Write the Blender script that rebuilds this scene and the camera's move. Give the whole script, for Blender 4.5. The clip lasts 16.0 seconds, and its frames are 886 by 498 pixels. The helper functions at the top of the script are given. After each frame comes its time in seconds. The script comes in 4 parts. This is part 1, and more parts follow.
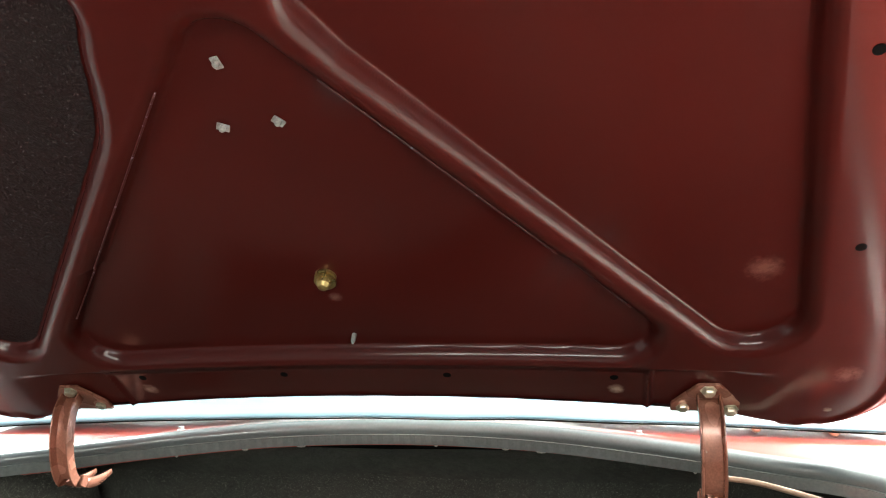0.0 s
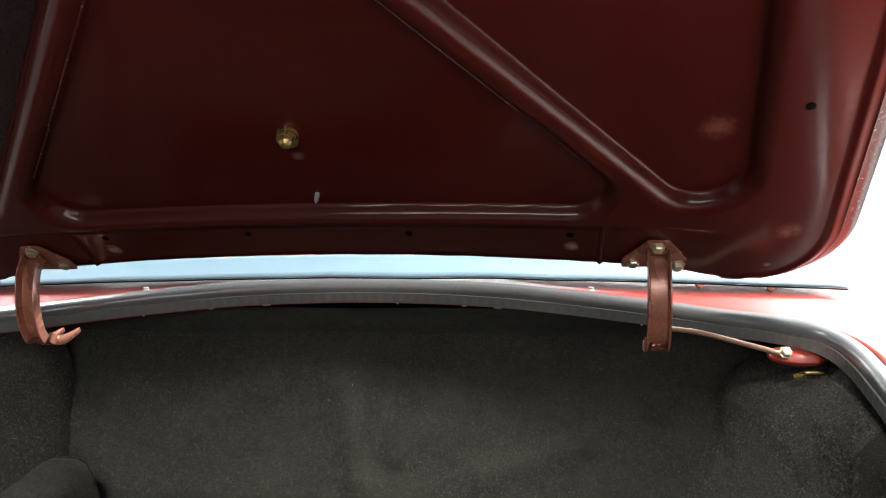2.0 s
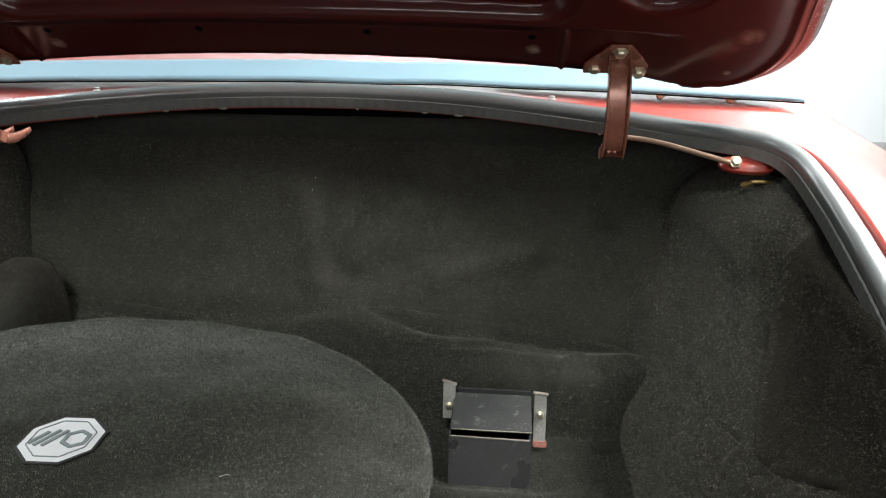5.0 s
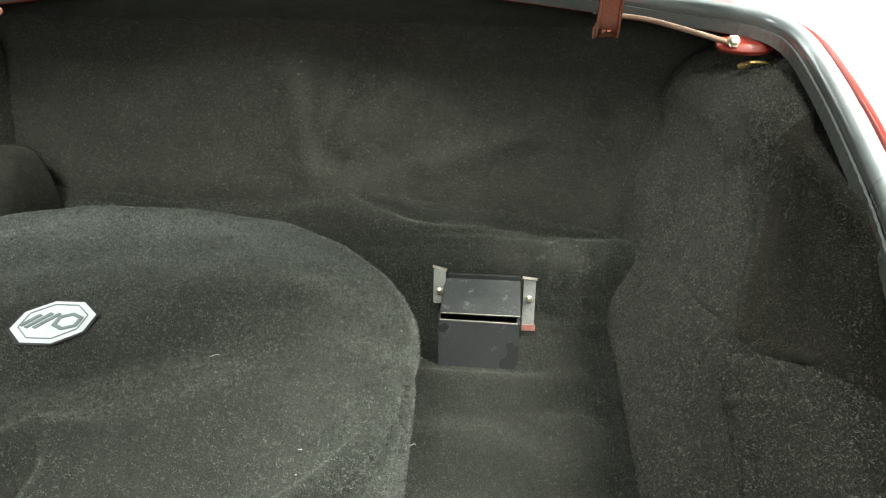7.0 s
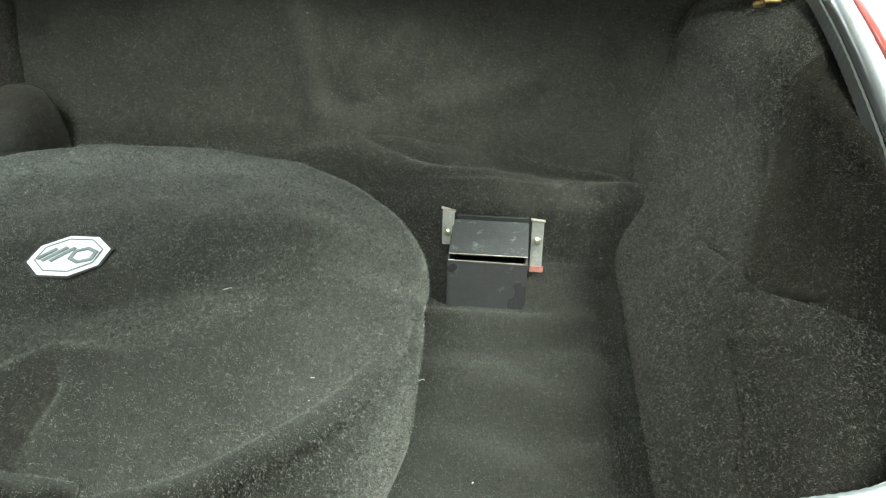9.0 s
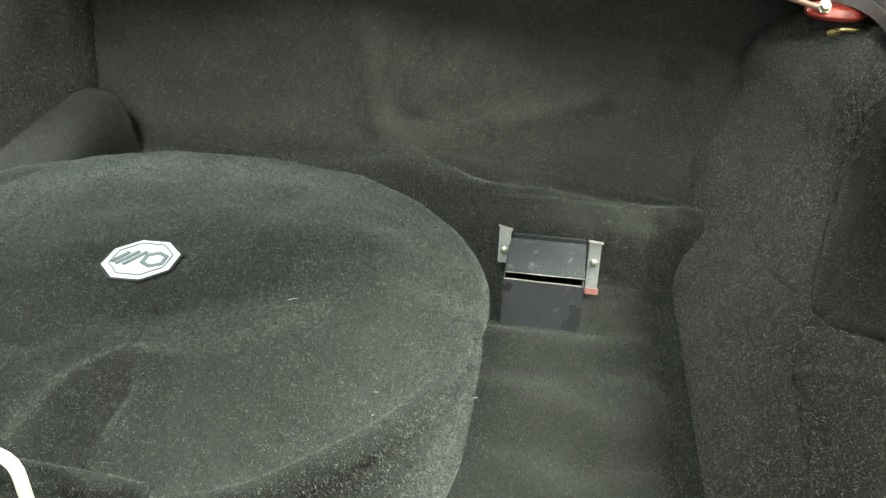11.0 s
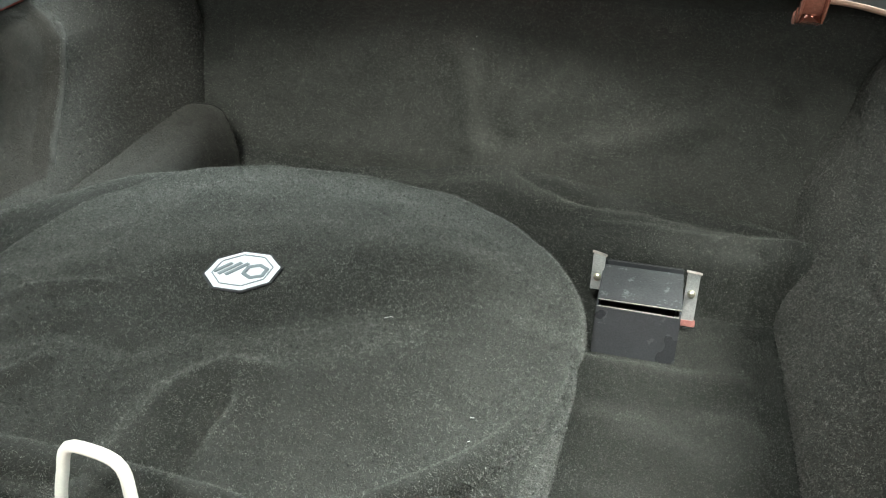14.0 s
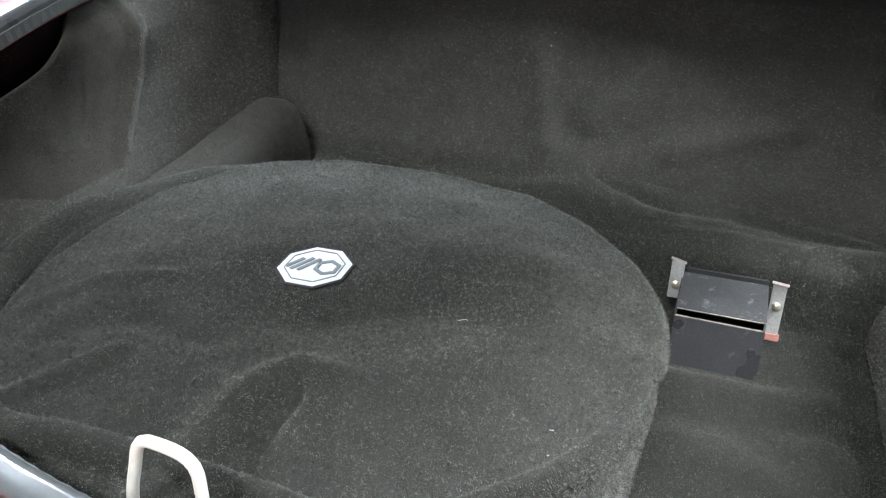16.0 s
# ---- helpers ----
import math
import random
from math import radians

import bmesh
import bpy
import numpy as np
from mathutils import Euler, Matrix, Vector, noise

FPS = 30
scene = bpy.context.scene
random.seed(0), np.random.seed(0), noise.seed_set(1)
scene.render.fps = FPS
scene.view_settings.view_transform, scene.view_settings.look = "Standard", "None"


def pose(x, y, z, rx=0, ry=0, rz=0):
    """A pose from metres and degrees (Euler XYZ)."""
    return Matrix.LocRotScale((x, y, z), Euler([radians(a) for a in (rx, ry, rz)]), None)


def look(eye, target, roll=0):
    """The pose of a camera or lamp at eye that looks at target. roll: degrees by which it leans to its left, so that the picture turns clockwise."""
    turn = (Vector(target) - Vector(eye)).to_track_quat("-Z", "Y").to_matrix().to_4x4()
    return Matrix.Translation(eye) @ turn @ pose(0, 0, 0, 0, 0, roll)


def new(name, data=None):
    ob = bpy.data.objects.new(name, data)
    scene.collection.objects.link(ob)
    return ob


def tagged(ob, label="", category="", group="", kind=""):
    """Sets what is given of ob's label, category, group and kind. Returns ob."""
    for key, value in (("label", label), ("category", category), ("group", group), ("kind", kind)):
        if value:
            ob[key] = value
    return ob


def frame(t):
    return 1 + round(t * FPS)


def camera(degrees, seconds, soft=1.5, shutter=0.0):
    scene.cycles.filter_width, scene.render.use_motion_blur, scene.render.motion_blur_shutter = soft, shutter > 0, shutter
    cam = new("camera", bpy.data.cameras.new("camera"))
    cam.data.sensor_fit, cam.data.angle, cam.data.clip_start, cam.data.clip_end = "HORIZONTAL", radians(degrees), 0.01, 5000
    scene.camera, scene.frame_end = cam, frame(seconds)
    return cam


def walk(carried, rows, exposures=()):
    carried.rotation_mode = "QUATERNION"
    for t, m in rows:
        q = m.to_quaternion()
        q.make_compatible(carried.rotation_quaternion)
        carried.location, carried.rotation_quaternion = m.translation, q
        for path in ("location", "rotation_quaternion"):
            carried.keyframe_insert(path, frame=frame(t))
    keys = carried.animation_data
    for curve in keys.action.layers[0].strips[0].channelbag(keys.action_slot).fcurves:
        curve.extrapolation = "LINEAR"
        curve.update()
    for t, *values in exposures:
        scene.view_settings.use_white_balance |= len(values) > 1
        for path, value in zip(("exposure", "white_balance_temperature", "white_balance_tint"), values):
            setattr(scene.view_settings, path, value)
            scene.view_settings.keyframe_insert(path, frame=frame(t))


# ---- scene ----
cam = camera(60.9, 16.0, soft=1.1)
PATH = [
    (0, (0.249, 0.005, 1.056), (-0.126, 1.963, 1.213), -1.2),
    (0.5, (0.249, 0.003, 1.052), (-0.099, 1.971, 1.141), -1.4),
    (1, (0.247, 0.001, 1.048), (-0.071, 1.975, 1.052), -1.4),
    (1.5, (0.246, -0.005, 1.044), (-0.047, 1.972, 0.963), -1.3),
    (2, (0.246, -0.009, 1.043), (-0.024, 1.965, 0.86), -1.1),
    (2.5, (0.247, -0.014, 1.04), (-0.003, 1.952, 0.771), -0.8),
    (3, (0.249, -0.018, 1.035), (0.019, 1.938, 0.685), -0.4),
    (3.5, (0.252, -0.019, 1.03), (0.037, 1.924, 0.61), 0.0),
    (4, (0.253, -0.019, 1.026), (0.058, 1.909, 0.533), 0.4),
    (6.5, (0.265, -0.013, 1.011), (0.102, 1.8, 0.183), 0.2),
    (7, (0.266, -0.014, 1.009), (0.108, 1.769, 0.117), 0.3),
    (7.5, (0.266, -0.017, 1.006), (0.115, 1.742, 0.065), 0.4),
    (8, (0.266, -0.019, 1.004), (0.118, 1.715, 0.018), 0.4),
    (8.5, (0.267, -0.022, 1.002), (0.112, 1.697, -0.009), 0.3),
    (11, (0.248, -0.026, 1.007), (-0.036, 1.694, 0.027), 1.0),
    (11.5, (0.245, -0.027, 1.008), (-0.071, 1.695, 0.041), 0.9),
    (12, (0.243, -0.026, 1.008), (-0.105, 1.696, 0.052), 0.9),
    (12.5, (0.241, -0.025, 1.007), (-0.139, 1.694, 0.057), 0.8),
    (13, (0.238, -0.024, 1.007), (-0.177, 1.69, 0.062), 0.6),
    (13.5, (0.234, -0.023, 1.006), (-0.217, 1.684, 0.066), 0.5),
    (14, (0.23, -0.021, 1.005), (-0.261, 1.676, 0.068), 0.2),
    (14.5, (0.224, -0.017, 1.002), (-0.302, 1.671, 0.067), 0.1),
    (15, (0.219, -0.014, 1.0), (-0.345, 1.661, 0.065), 0.0),
    (15.5, (0.216, -0.011, 0.998), (-0.386, 1.65, 0.061), -0.2),
    (16, (0.21, -0.007, 0.996), (-0.428, 1.64, 0.057), -0.3),
]
EXPOSURES = [(0, 0.76, 6700, 1), (1.0, 0.28, 6750, 7), (2.5, -0.45, 6700, 11), (4.0, -0.68, 6550, 10), (6.5, 0.0, 6650, 0), (8.5, 0.35, 6480, -5), (12.5, 0.4, 6370, -4), (14.5, 0.28, 6190, 5), (16.0, 0.18, 6020, 11)]
walk(cam, [(t, look(eye, target, roll)) for t, eye, target, roll in PATH], EXPOSURES)

# ---- light ----
world = bpy.data.worlds.new("showroom_air")
scene.world = world
world.use_nodes = True
world.node_tree.nodes["Background"].inputs[0].default_value = (0.9, 0.95, 1.0, 1)
world.node_tree.nodes["Background"].inputs[1].default_value = 0.25


def area_lamp(eye, target, sx, sy, watts, colour, spread=180):
    data = bpy.data.lights.new("added_lamp", "AREA")
    data.shape, data.size, data.size_y, data.energy, data.color, data.spread = "RECTANGLE", sx, sy, watts, colour, math.radians(spread)
    ob = new("added_lamp", data)
    ob.matrix_world = look(eye, target)
    return ob


# All lamps are added, none is seen; this key lights the boot carpets.
area_lamp((0.10, -1.45, 3.1), (0.1, 0.6, 0.6), 0.7, 0.36, 110, (1.0, 0.98, 0.94))
# Added to brighten the floor at right, whose bounce lifts the lid.
area_lamp((2.4, 0.5, 3.15), (2.2, 0.5, 0.0), 0.6, 2.6, 620, (1.0, 0.97, 0.93), 80)
# Low strip added behind for the bulkhead and the lid's rolled edges.
area_lamp((0.7, -3.3, 1.6), (0.3, 0.8, 0.85), 3.4, 0.32, 50, (1.0, 0.98, 0.95))
# Added at front right to light the deck and vinyl strip.
area_lamp((2.3, 2.7, 3.1), (0.7, 1.2, 0.8), 2.0, 1.2, 860, (0.90, 0.96, 1.0))
# Added at left so that the rear seal has something bright to reflect.
area_lamp((-2.9, 2.0, 3.1), (-2.2, 1.8, 0.0), 2.4, 1.2, 260, (0.90, 0.96, 1.0))
# Added wash that keeps the north wall white.
area_lamp((0.8, 4.5, 3.15), (0.8, 6.0, 1.6), 5.0, 0.4, 540, (0.90, 0.96, 1.0))


# ---- materials ----
def pile(name, deep, tip, sheen=0.5, rows=(1, 0, 0)):
    """Cut pile: dark roots and paler tips in soft tufts set in rows, with brushed patches."""
    m = bpy.data.materials.new(name)
    m.use_nodes = True
    nt = m.node_tree
    b = nt.nodes["Principled BSDF"]
    b.inputs["Roughness"].default_value = 1.0
    b.inputs["Specular IOR Level"].default_value = 0.05
    b.inputs["Sheen Weight"].default_value, b.inputs["Sheen Roughness"].default_value = sheen, 0.4
    co = nt.nodes.new("ShaderNodeTexCoord")

    def tex(scale, detail, lo, hi, rough_=0.6, near=0.3, far=0.7):
        n = nt.nodes.new("ShaderNodeTexNoise")
        n.inputs["Scale"].default_value, n.inputs["Detail"].default_value, n.inputs["Roughness"].default_value = scale, detail, rough_
        nt.links.new(co.outputs["Object"], n.inputs["Vector"])
        r = nt.nodes.new("ShaderNodeMapRange")
        r.inputs["From Min"].default_value, r.inputs["From Max"].default_value = near, far
        r.inputs["To Min"].default_value, r.inputs["To Max"].default_value = lo, hi
        nt.links.new(n.outputs["Fac"], r.inputs["Value"])
        return r.outputs["Result"]

    def mul(*outs):
        a = outs[0]
        for c in outs[1:]:
            n = nt.nodes.new("ShaderNodeMath")
            n.operation = "MULTIPLY"
            nt.links.new(a, n.inputs[0])
            nt.links.new(c, n.inputs[1])
            a = n.outputs[0]
        return a

    def tufting():
        """Rows of stitches, 4 mm apart, that wander a little."""
        dot = nt.nodes.new("ShaderNodeVectorMath")
        dot.operation = "DOT_PRODUCT"
        warp = nt.nodes.new("ShaderNodeTexNoise")
        warp.inputs["Scale"].default_value, warp.inputs["Detail"].default_value = 70, 4
        nt.links.new(co.outputs["Object"], warp.inputs["Vector"])
        mix = nt.nodes.new("ShaderNodeVectorMath")
        mix.operation = "MULTIPLY_ADD"
        nt.links.new(warp.outputs["Color"], mix.inputs[0])
        mix.inputs[1].default_value = (0.010, 0.010, 0.010)
        nt.links.new(co.outputs["Object"], mix.inputs[2])
        nt.links.new(mix.outputs[0], dot.inputs[0])
        dot.inputs[1].default_value = Vector(rows).normalized() * (2 * math.pi / 0.0042)
        wave = nt.nodes.new("ShaderNodeMath")
        wave.operation = "SINE"
        nt.links.new(dot.outputs["Value"], wave.inputs[0])
        r = nt.nodes.new("ShaderNodeMapRange")
        r.inputs["From Min"].default_value, r.inputs["To Min"].default_value, r.inputs["To Max"].default_value = -1, 0.92, 1.05
        nt.links.new(wave.outputs[0], r.inputs["Value"])
        return r.outputs["Result"]

    tuft, strand, brushed, patch, stitch = tex(880, 2, 0.40, 1.10, 0.6, 0.2, 0.8), tex(420, 2, 0.76, 1.10, 0.5, 0.2, 0.8), tex(70, 4, 0.84, 1.14), tex(13, 3, 0.88, 1.14), tufting()
    glint = tex(900, 1, 0.0, 1.0, 0.5, 0.70, 0.78)
    fac = mul(tuft, strand, brushed, patch, stitch)
    mx = nt.nodes.new("ShaderNodeMix")
    mx.data_type = "RGBA"
    mx.inputs["A"].default_value, mx.inputs["B"].default_value = (*deep, 1), (*tip, 1)
    nt.links.new(fac, mx.inputs["Factor"])
    # a few pale fibres lie among the rest
    pale = nt.nodes.new("ShaderNodeMix")
    pale.data_type = "RGBA"
    pale.inputs["B"].default_value = (min(1, tip[0] * 2.6), min(1, tip[1] * 2.5), min(1, tip[2] * 2.2), 1)
    nt.links.new(glint, pale.inputs["Factor"])
    nt.links.new(mx.outputs["Result"], pale.inputs["A"])
    nt.links.new(pale.outputs["Result"], b.inputs["Base Color"])
    tint = nt.nodes.new("ShaderNodeMix")
    tint.data_type = "RGBA"
    tint.inputs["A"].default_value, tint.inputs["B"].default_value = (0.10, 0.105, 0.09, 1), (0.66, 0.69, 0.61, 1)
    nt.links.new(mul(tuft, brushed, patch), tint.inputs["Factor"])
    nt.links.new(tint.outputs["Result"], b.inputs["Sheen Tint"])
    n = nt.nodes.new("ShaderNodeBump")
    n.inputs["Strength"].default_value, n.inputs["Distance"].default_value = 0.5, 0.0016
    nt.links.new(mul(tuft, strand, stitch), n.inputs["Height"])
    nt.links.new(n.outputs["Normal"], b.inputs["Normal"])
    return m


def fibre(name, dark, light, patch=(0.66, 1.38)):
    """Loose ends of the pile: each fibre has its own tone, in brushed patches."""
    m = bpy.data.materials.new(name)
    m.use_nodes = True
    nt = m.node_tree
    b = nt.nodes["Principled BSDF"]
    b.inputs["Roughness"].default_value, b.inputs["Specular IOR Level"].default_value = 0.65, 0.25
    geo, co = nt.nodes.new("ShaderNodeNewGeometry"), nt.nodes.new("ShaderNodeTexCoord")
    ramp = nt.nodes.new("ShaderNodeValToRGB")
    ramp.color_ramp.elements[0].color, ramp.color_ramp.elements[1].color = (*dark, 1), (*light, 1)
    nt.links.new(geo.outputs["Random Per Island"], ramp.inputs["Fac"])
    n = nt.nodes.new("ShaderNodeTexNoise")
    n.inputs["Scale"].default_value, n.inputs["Detail"].default_value = 30, 4
    nt.links.new(co.outputs["Object"], n.inputs["Vector"])
    r = nt.nodes.new("ShaderNodeMapRange")
    r.inputs["From Min"].default_value, r.inputs["From Max"].default_value = 0.25, 0.75
    r.inputs["To Min"].default_value, r.inputs["To Max"].default_value = patch
    nt.links.new(n.outputs["Fac"], r.inputs["Value"])
    tuft = nt.nodes.new("ShaderNodeTexNoise")
    tuft.inputs["Scale"].default_value, tuft.inputs["Detail"].default_value = 265, 2
    nt.links.new(co.outputs["Object"], tuft.inputs["Vector"])
    clump = nt.nodes.new("ShaderNodeMapRange")
    clump.inputs["From Min"].default_value, clump.inputs["From Max"].default_value = 0.30, 0.70
    clump.inputs["To Min"].default_value, clump.inputs["To Max"].default_value = 0.22, 1.78
    nt.links.new(tuft.outputs["Fac"], clump.inputs["Value"])
    both = nt.nodes.new("ShaderNodeMath")
    both.operation = "MULTIPLY"
    nt.links.new(r.outputs["Result"], both.inputs[0])
    nt.links.new(clump.outputs["Result"], both.inputs[1])
    mx = nt.nodes.new("ShaderNodeVectorMath")
    mx.operation = "SCALE"
    nt.links.new(ramp.outputs["Color"], mx.inputs[0])
    nt.links.new(both.outputs[0], mx.inputs["Scale"])
    nt.links.new(mx.outputs[0], b.inputs["Base Color"])
    return m


def material(name, colour, rough=0.5, metal=0.0, dark=0.7, big=6.0, fine=300.0, amount=0.5, bump=0.1, depth=0.001, coat=0.0, sheen=0.0, spots=None, coat_rough=0.12, patches=()):
    """A surface with colour variation at two scales and fine relief; spots: colour, scale and threshold of worn flecks."""
    m = bpy.data.materials.new(name)
    m.use_nodes = True
    nt = m.node_tree
    b = nt.nodes["Principled BSDF"]
    b.inputs["Roughness"].default_value, b.inputs["Metallic"].default_value = rough, metal
    b.inputs["Coat Weight"].default_value = coat
    b.inputs["Coat Roughness"].default_value = coat_rough
    b.inputs["Sheen Weight"].default_value = sheen
    b.inputs["Sheen Roughness"].default_value = 0.5
    co = nt.nodes.new("ShaderNodeTexCoord")

    def tex(scale, detail, rough_=0.6):
        n = nt.nodes.new("ShaderNodeTexNoise")
        n.inputs["Scale"].default_value, n.inputs["Detail"].default_value, n.inputs["Roughness"].default_value = scale, detail, rough_
        nt.links.new(co.outputs["Object"], n.inputs["Vector"])
        return n

    def ramp(src, a, c, lo=0.35, hi=0.65):
        r = nt.nodes.new("ShaderNodeValToRGB")
        r.color_ramp.elements[0].position, r.color_ramp.elements[1].position = lo, hi
        r.color_ramp.elements[0].color, r.color_ramp.elements[1].color = (*a, 1), (*c, 1)
        nt.links.new(src.outputs["Fac"], r.inputs["Fac"])
        return r

    def mix(fac, a, c, mode="MIX"):
        n = nt.nodes.new("ShaderNodeMix")
        n.data_type, n.blend_type = "RGBA", mode
        if isinstance(fac, float):
            n.inputs["Factor"].default_value = fac
        else:
            nt.links.new(fac, n.inputs["Factor"])
        nt.links.new(a, n.inputs["A"])
        nt.links.new(c, n.inputs["B"])
        return n.outputs["Result"]

    low = tuple(c * dark for c in colour)
    large, small = tex(big, 2, 0.45), tex(fine, 3, 0.7)
    col = mix(amount, ramp(large, low, colour).outputs["Color"], ramp(small, low, tuple(min(1, c * (2 - dark)) for c in colour)).outputs["Color"])
    if spots:
        s = tex(spots[1], 4, 0.75)
        mask = ramp(s, (0, 0, 0), (1, 1, 1), spots[2], spots[2] + 0.05)
        rgb = nt.nodes.new("ShaderNodeRGB")
        rgb.outputs[0].default_value = (*spots[0], 1)
        col = mix(mask.outputs["Color"], col, rgb.outputs[0])
    for (px, py, pz), radius, tone in patches:
        # a worn patch with a broken outline round one spot
        d = nt.nodes.new("ShaderNodeVectorMath")
        d.operation = "DISTANCE"
        nt.links.new(co.outputs["Object"], d.inputs[0])
        d.inputs[1].default_value = (px, py, pz)
        w = nt.nodes.new("ShaderNodeMapRange")
        w.inputs["From Min"].default_value, w.inputs["From Max"].default_value = 0.0, radius
        w.inputs["To Min"].default_value, w.inputs["To Max"].default_value = 0.66, 0.0
        nt.links.new(d.outputs["Value"], w.inputs["Value"])
        add = nt.nodes.new("ShaderNodeMath")
        add.operation = "MULTIPLY"
        nt.links.new(w.outputs["Result"], add.inputs[0])
        fleck = tex(120, 4, 0.7)
        nt.links.new(fleck.outputs["Fac"], add.inputs[1])
        mask = nt.nodes.new("ShaderNodeMapRange")
        mask.inputs["From Min"].default_value, mask.inputs["From Max"].default_value = 0.10, 0.32
        nt.links.new(add.outputs[0], mask.inputs["Value"])
        rgb = nt.nodes.new("ShaderNodeRGB")
        rgb.outputs[0].default_value = (*tone, 1)
        col = mix(mask.outputs["Result"], col, rgb.outputs[0])
    nt.links.new(col, b.inputs["Base Color"])
    rr = nt.nodes.new("ShaderNodeMapRange")
    rr.inputs["To Min"].default_value, rr.inputs["To Max"].default_value = max(0.02, rough - 0.12), min(1, rough + 0.12)
    nt.links.new(large.outputs["Fac"], rr.inputs["Value"])
    nt.links.new(rr.outputs["Result"], b.inputs["Roughness"])
    if bump:
        n = nt.nodes.new("ShaderNodeBump")
        n.inputs["Strength"].default_value, n.inputs["Distance"].default_value = bump, depth
        nt.links.new(small.outputs["Fac"], n.inputs["Height"])
        nt.links.new(n.outputs["Normal"], b.inputs["Normal"])
        if bump > 0.05:
            nt.links.new(n.outputs["Normal"], b.inputs["Coat Normal"])
    return m


def lid_spot(u, v, h=0.0):
    c, sn = math.cos(math.radians(38)), math.sin(math.radians(38))
    return (u, 0.815 - c * v + sn * h, 0.972 + sn * v + c * h)


WORN = [(lid_spot(*p), r, tone) for p, r, tone in (
    ((0.400, 0.160, 0.019), 0.026, (0.155, 0.062, 0.048)), ((-0.270, -0.018, 0.008), 0.016, (0.36, 0.20, 0.16)), ((0.274, -0.018, 0.008), 0.014, (0.40, 0.26, 0.20)),
    ((0.492, 0.020, 0.0), 0.022, (0.19, 0.09, 0.075)), ((0.486, -0.045, 0.004), 0.009, (0.45, 0.38, 0.28)), ((0.002, 0.135, 0.019), 0.012, (0.18, 0.09, 0.07)))]
# One charcoal carpet in several tones, each also carrying its light in the colour.
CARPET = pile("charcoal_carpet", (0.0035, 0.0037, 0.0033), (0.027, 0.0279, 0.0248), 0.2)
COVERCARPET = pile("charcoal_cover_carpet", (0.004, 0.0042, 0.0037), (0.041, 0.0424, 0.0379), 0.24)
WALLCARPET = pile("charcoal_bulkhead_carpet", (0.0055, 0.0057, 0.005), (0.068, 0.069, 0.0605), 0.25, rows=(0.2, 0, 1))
# Side carpet in a lit and a shaded tone: colour stands in for light.
SIDECARPET = pile("lit_side_carpet", (0.007, 0.0071, 0.0062), (0.064, 0.0628, 0.0557), 0.14, rows=(0, 1, 0.45))
ARCHCARPET = pile("shaded_brown_carpet", (0.005, 0.0047, 0.004), (0.042, 0.0398, 0.0340), 0.1, rows=(0, 1, 0.45))
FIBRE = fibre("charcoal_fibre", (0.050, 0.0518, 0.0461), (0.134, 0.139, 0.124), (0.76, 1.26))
# Floor fibres toned down in place of dimmer light.
FLOORFIBRE = fibre("dimmed_floor_fibre", (0.036, 0.0373, 0.0332), (0.106, 0.110, 0.098), (0.72, 1.30))
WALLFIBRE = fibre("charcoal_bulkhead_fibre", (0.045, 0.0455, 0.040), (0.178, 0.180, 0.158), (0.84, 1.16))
# Side fibres likewise: paler where lit, darkened for shade over the wheel arch.
SIDEFIBRE = fibre("lit_side_fibre", (0.058, 0.0571, 0.0505), (0.150, 0.148, 0.131), (0.78, 1.24))
ARCHFIBRE = fibre("shaded_arch_fibre", (0.028, 0.0261, 0.0222), (0.092, 0.086, 0.073))
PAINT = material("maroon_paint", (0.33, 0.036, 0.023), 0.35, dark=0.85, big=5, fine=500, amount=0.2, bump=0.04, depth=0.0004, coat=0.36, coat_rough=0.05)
# The body's maroon darkened for the underlid, its shade put into the colour.
LIDPAINT = material("shaded_underlid_maroon", (0.068, 0.0069, 0.0052), 0.5, dark=0.82, big=5, fine=420, amount=0.02, bump=0.08, depth=0.0004, coat=0.6, coat_rough=0.13, patches=WORN)
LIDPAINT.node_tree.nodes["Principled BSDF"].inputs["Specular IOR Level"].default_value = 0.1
UNDERSEAL = material("black_red_underseal_and_shade", (0.016, 0.0045, 0.0048), 0.65, dark=0.6, big=30, fine=260, amount=0.4, bump=1.0, depth=0.005, coat=0.2, coat_rough=0.05)
UNDERSEAL.node_tree.nodes["Principled BSDF"].inputs["Specular IOR Level"].default_value = 0.2
HEM = material("worn_dark_hem_paint", (0.07, 0.012, 0.014), 0.35, dark=0.6, big=20, fine=500, amount=0.4, bump=0.3, depth=0.001, coat=0.3, spots=((0.33, 0.33, 0.43), 180, 0.60))
RUBBER = material("grey_black_rubber", (0.112, 0.125, 0.128), 0.32, dark=0.85, big=14, fine=260, amount=0.4, bump=0.12, depth=0.0006, coat=1.0, coat_rough=0.08)
FLANGE = material("grey_ribbed_rubber", (0.140, 0.152, 0.148), 0.5, dark=0.8, big=14, fine=260, amount=0.5, bump=0.2, depth=0.0008, coat=0.4, coat_rough=0.2)
COPPER = material("copper_red_hinge_paint", (0.40, 0.155, 0.105), 0.26, metal=0.3, dark=0.65, big=25, fine=400, amount=0.4, bump=0.12, depth=0.0006, coat=0.5, spots=((0.55, 0.42, 0.32), 140, 0.7))
RODMETAL = material("tan_lacquered_rod", (0.42, 0.27, 0.19), 0.35, metal=0.4, dark=0.75, big=40, fine=700, amount=0.4, bump=0.1)
BOLTSTEEL = material("pale_passivated_bolt_steel", (0.66, 0.62, 0.48), 0.32, metal=0.75, dark=0.7, big=90, fine=900, amount=0.5, bump=0.2)
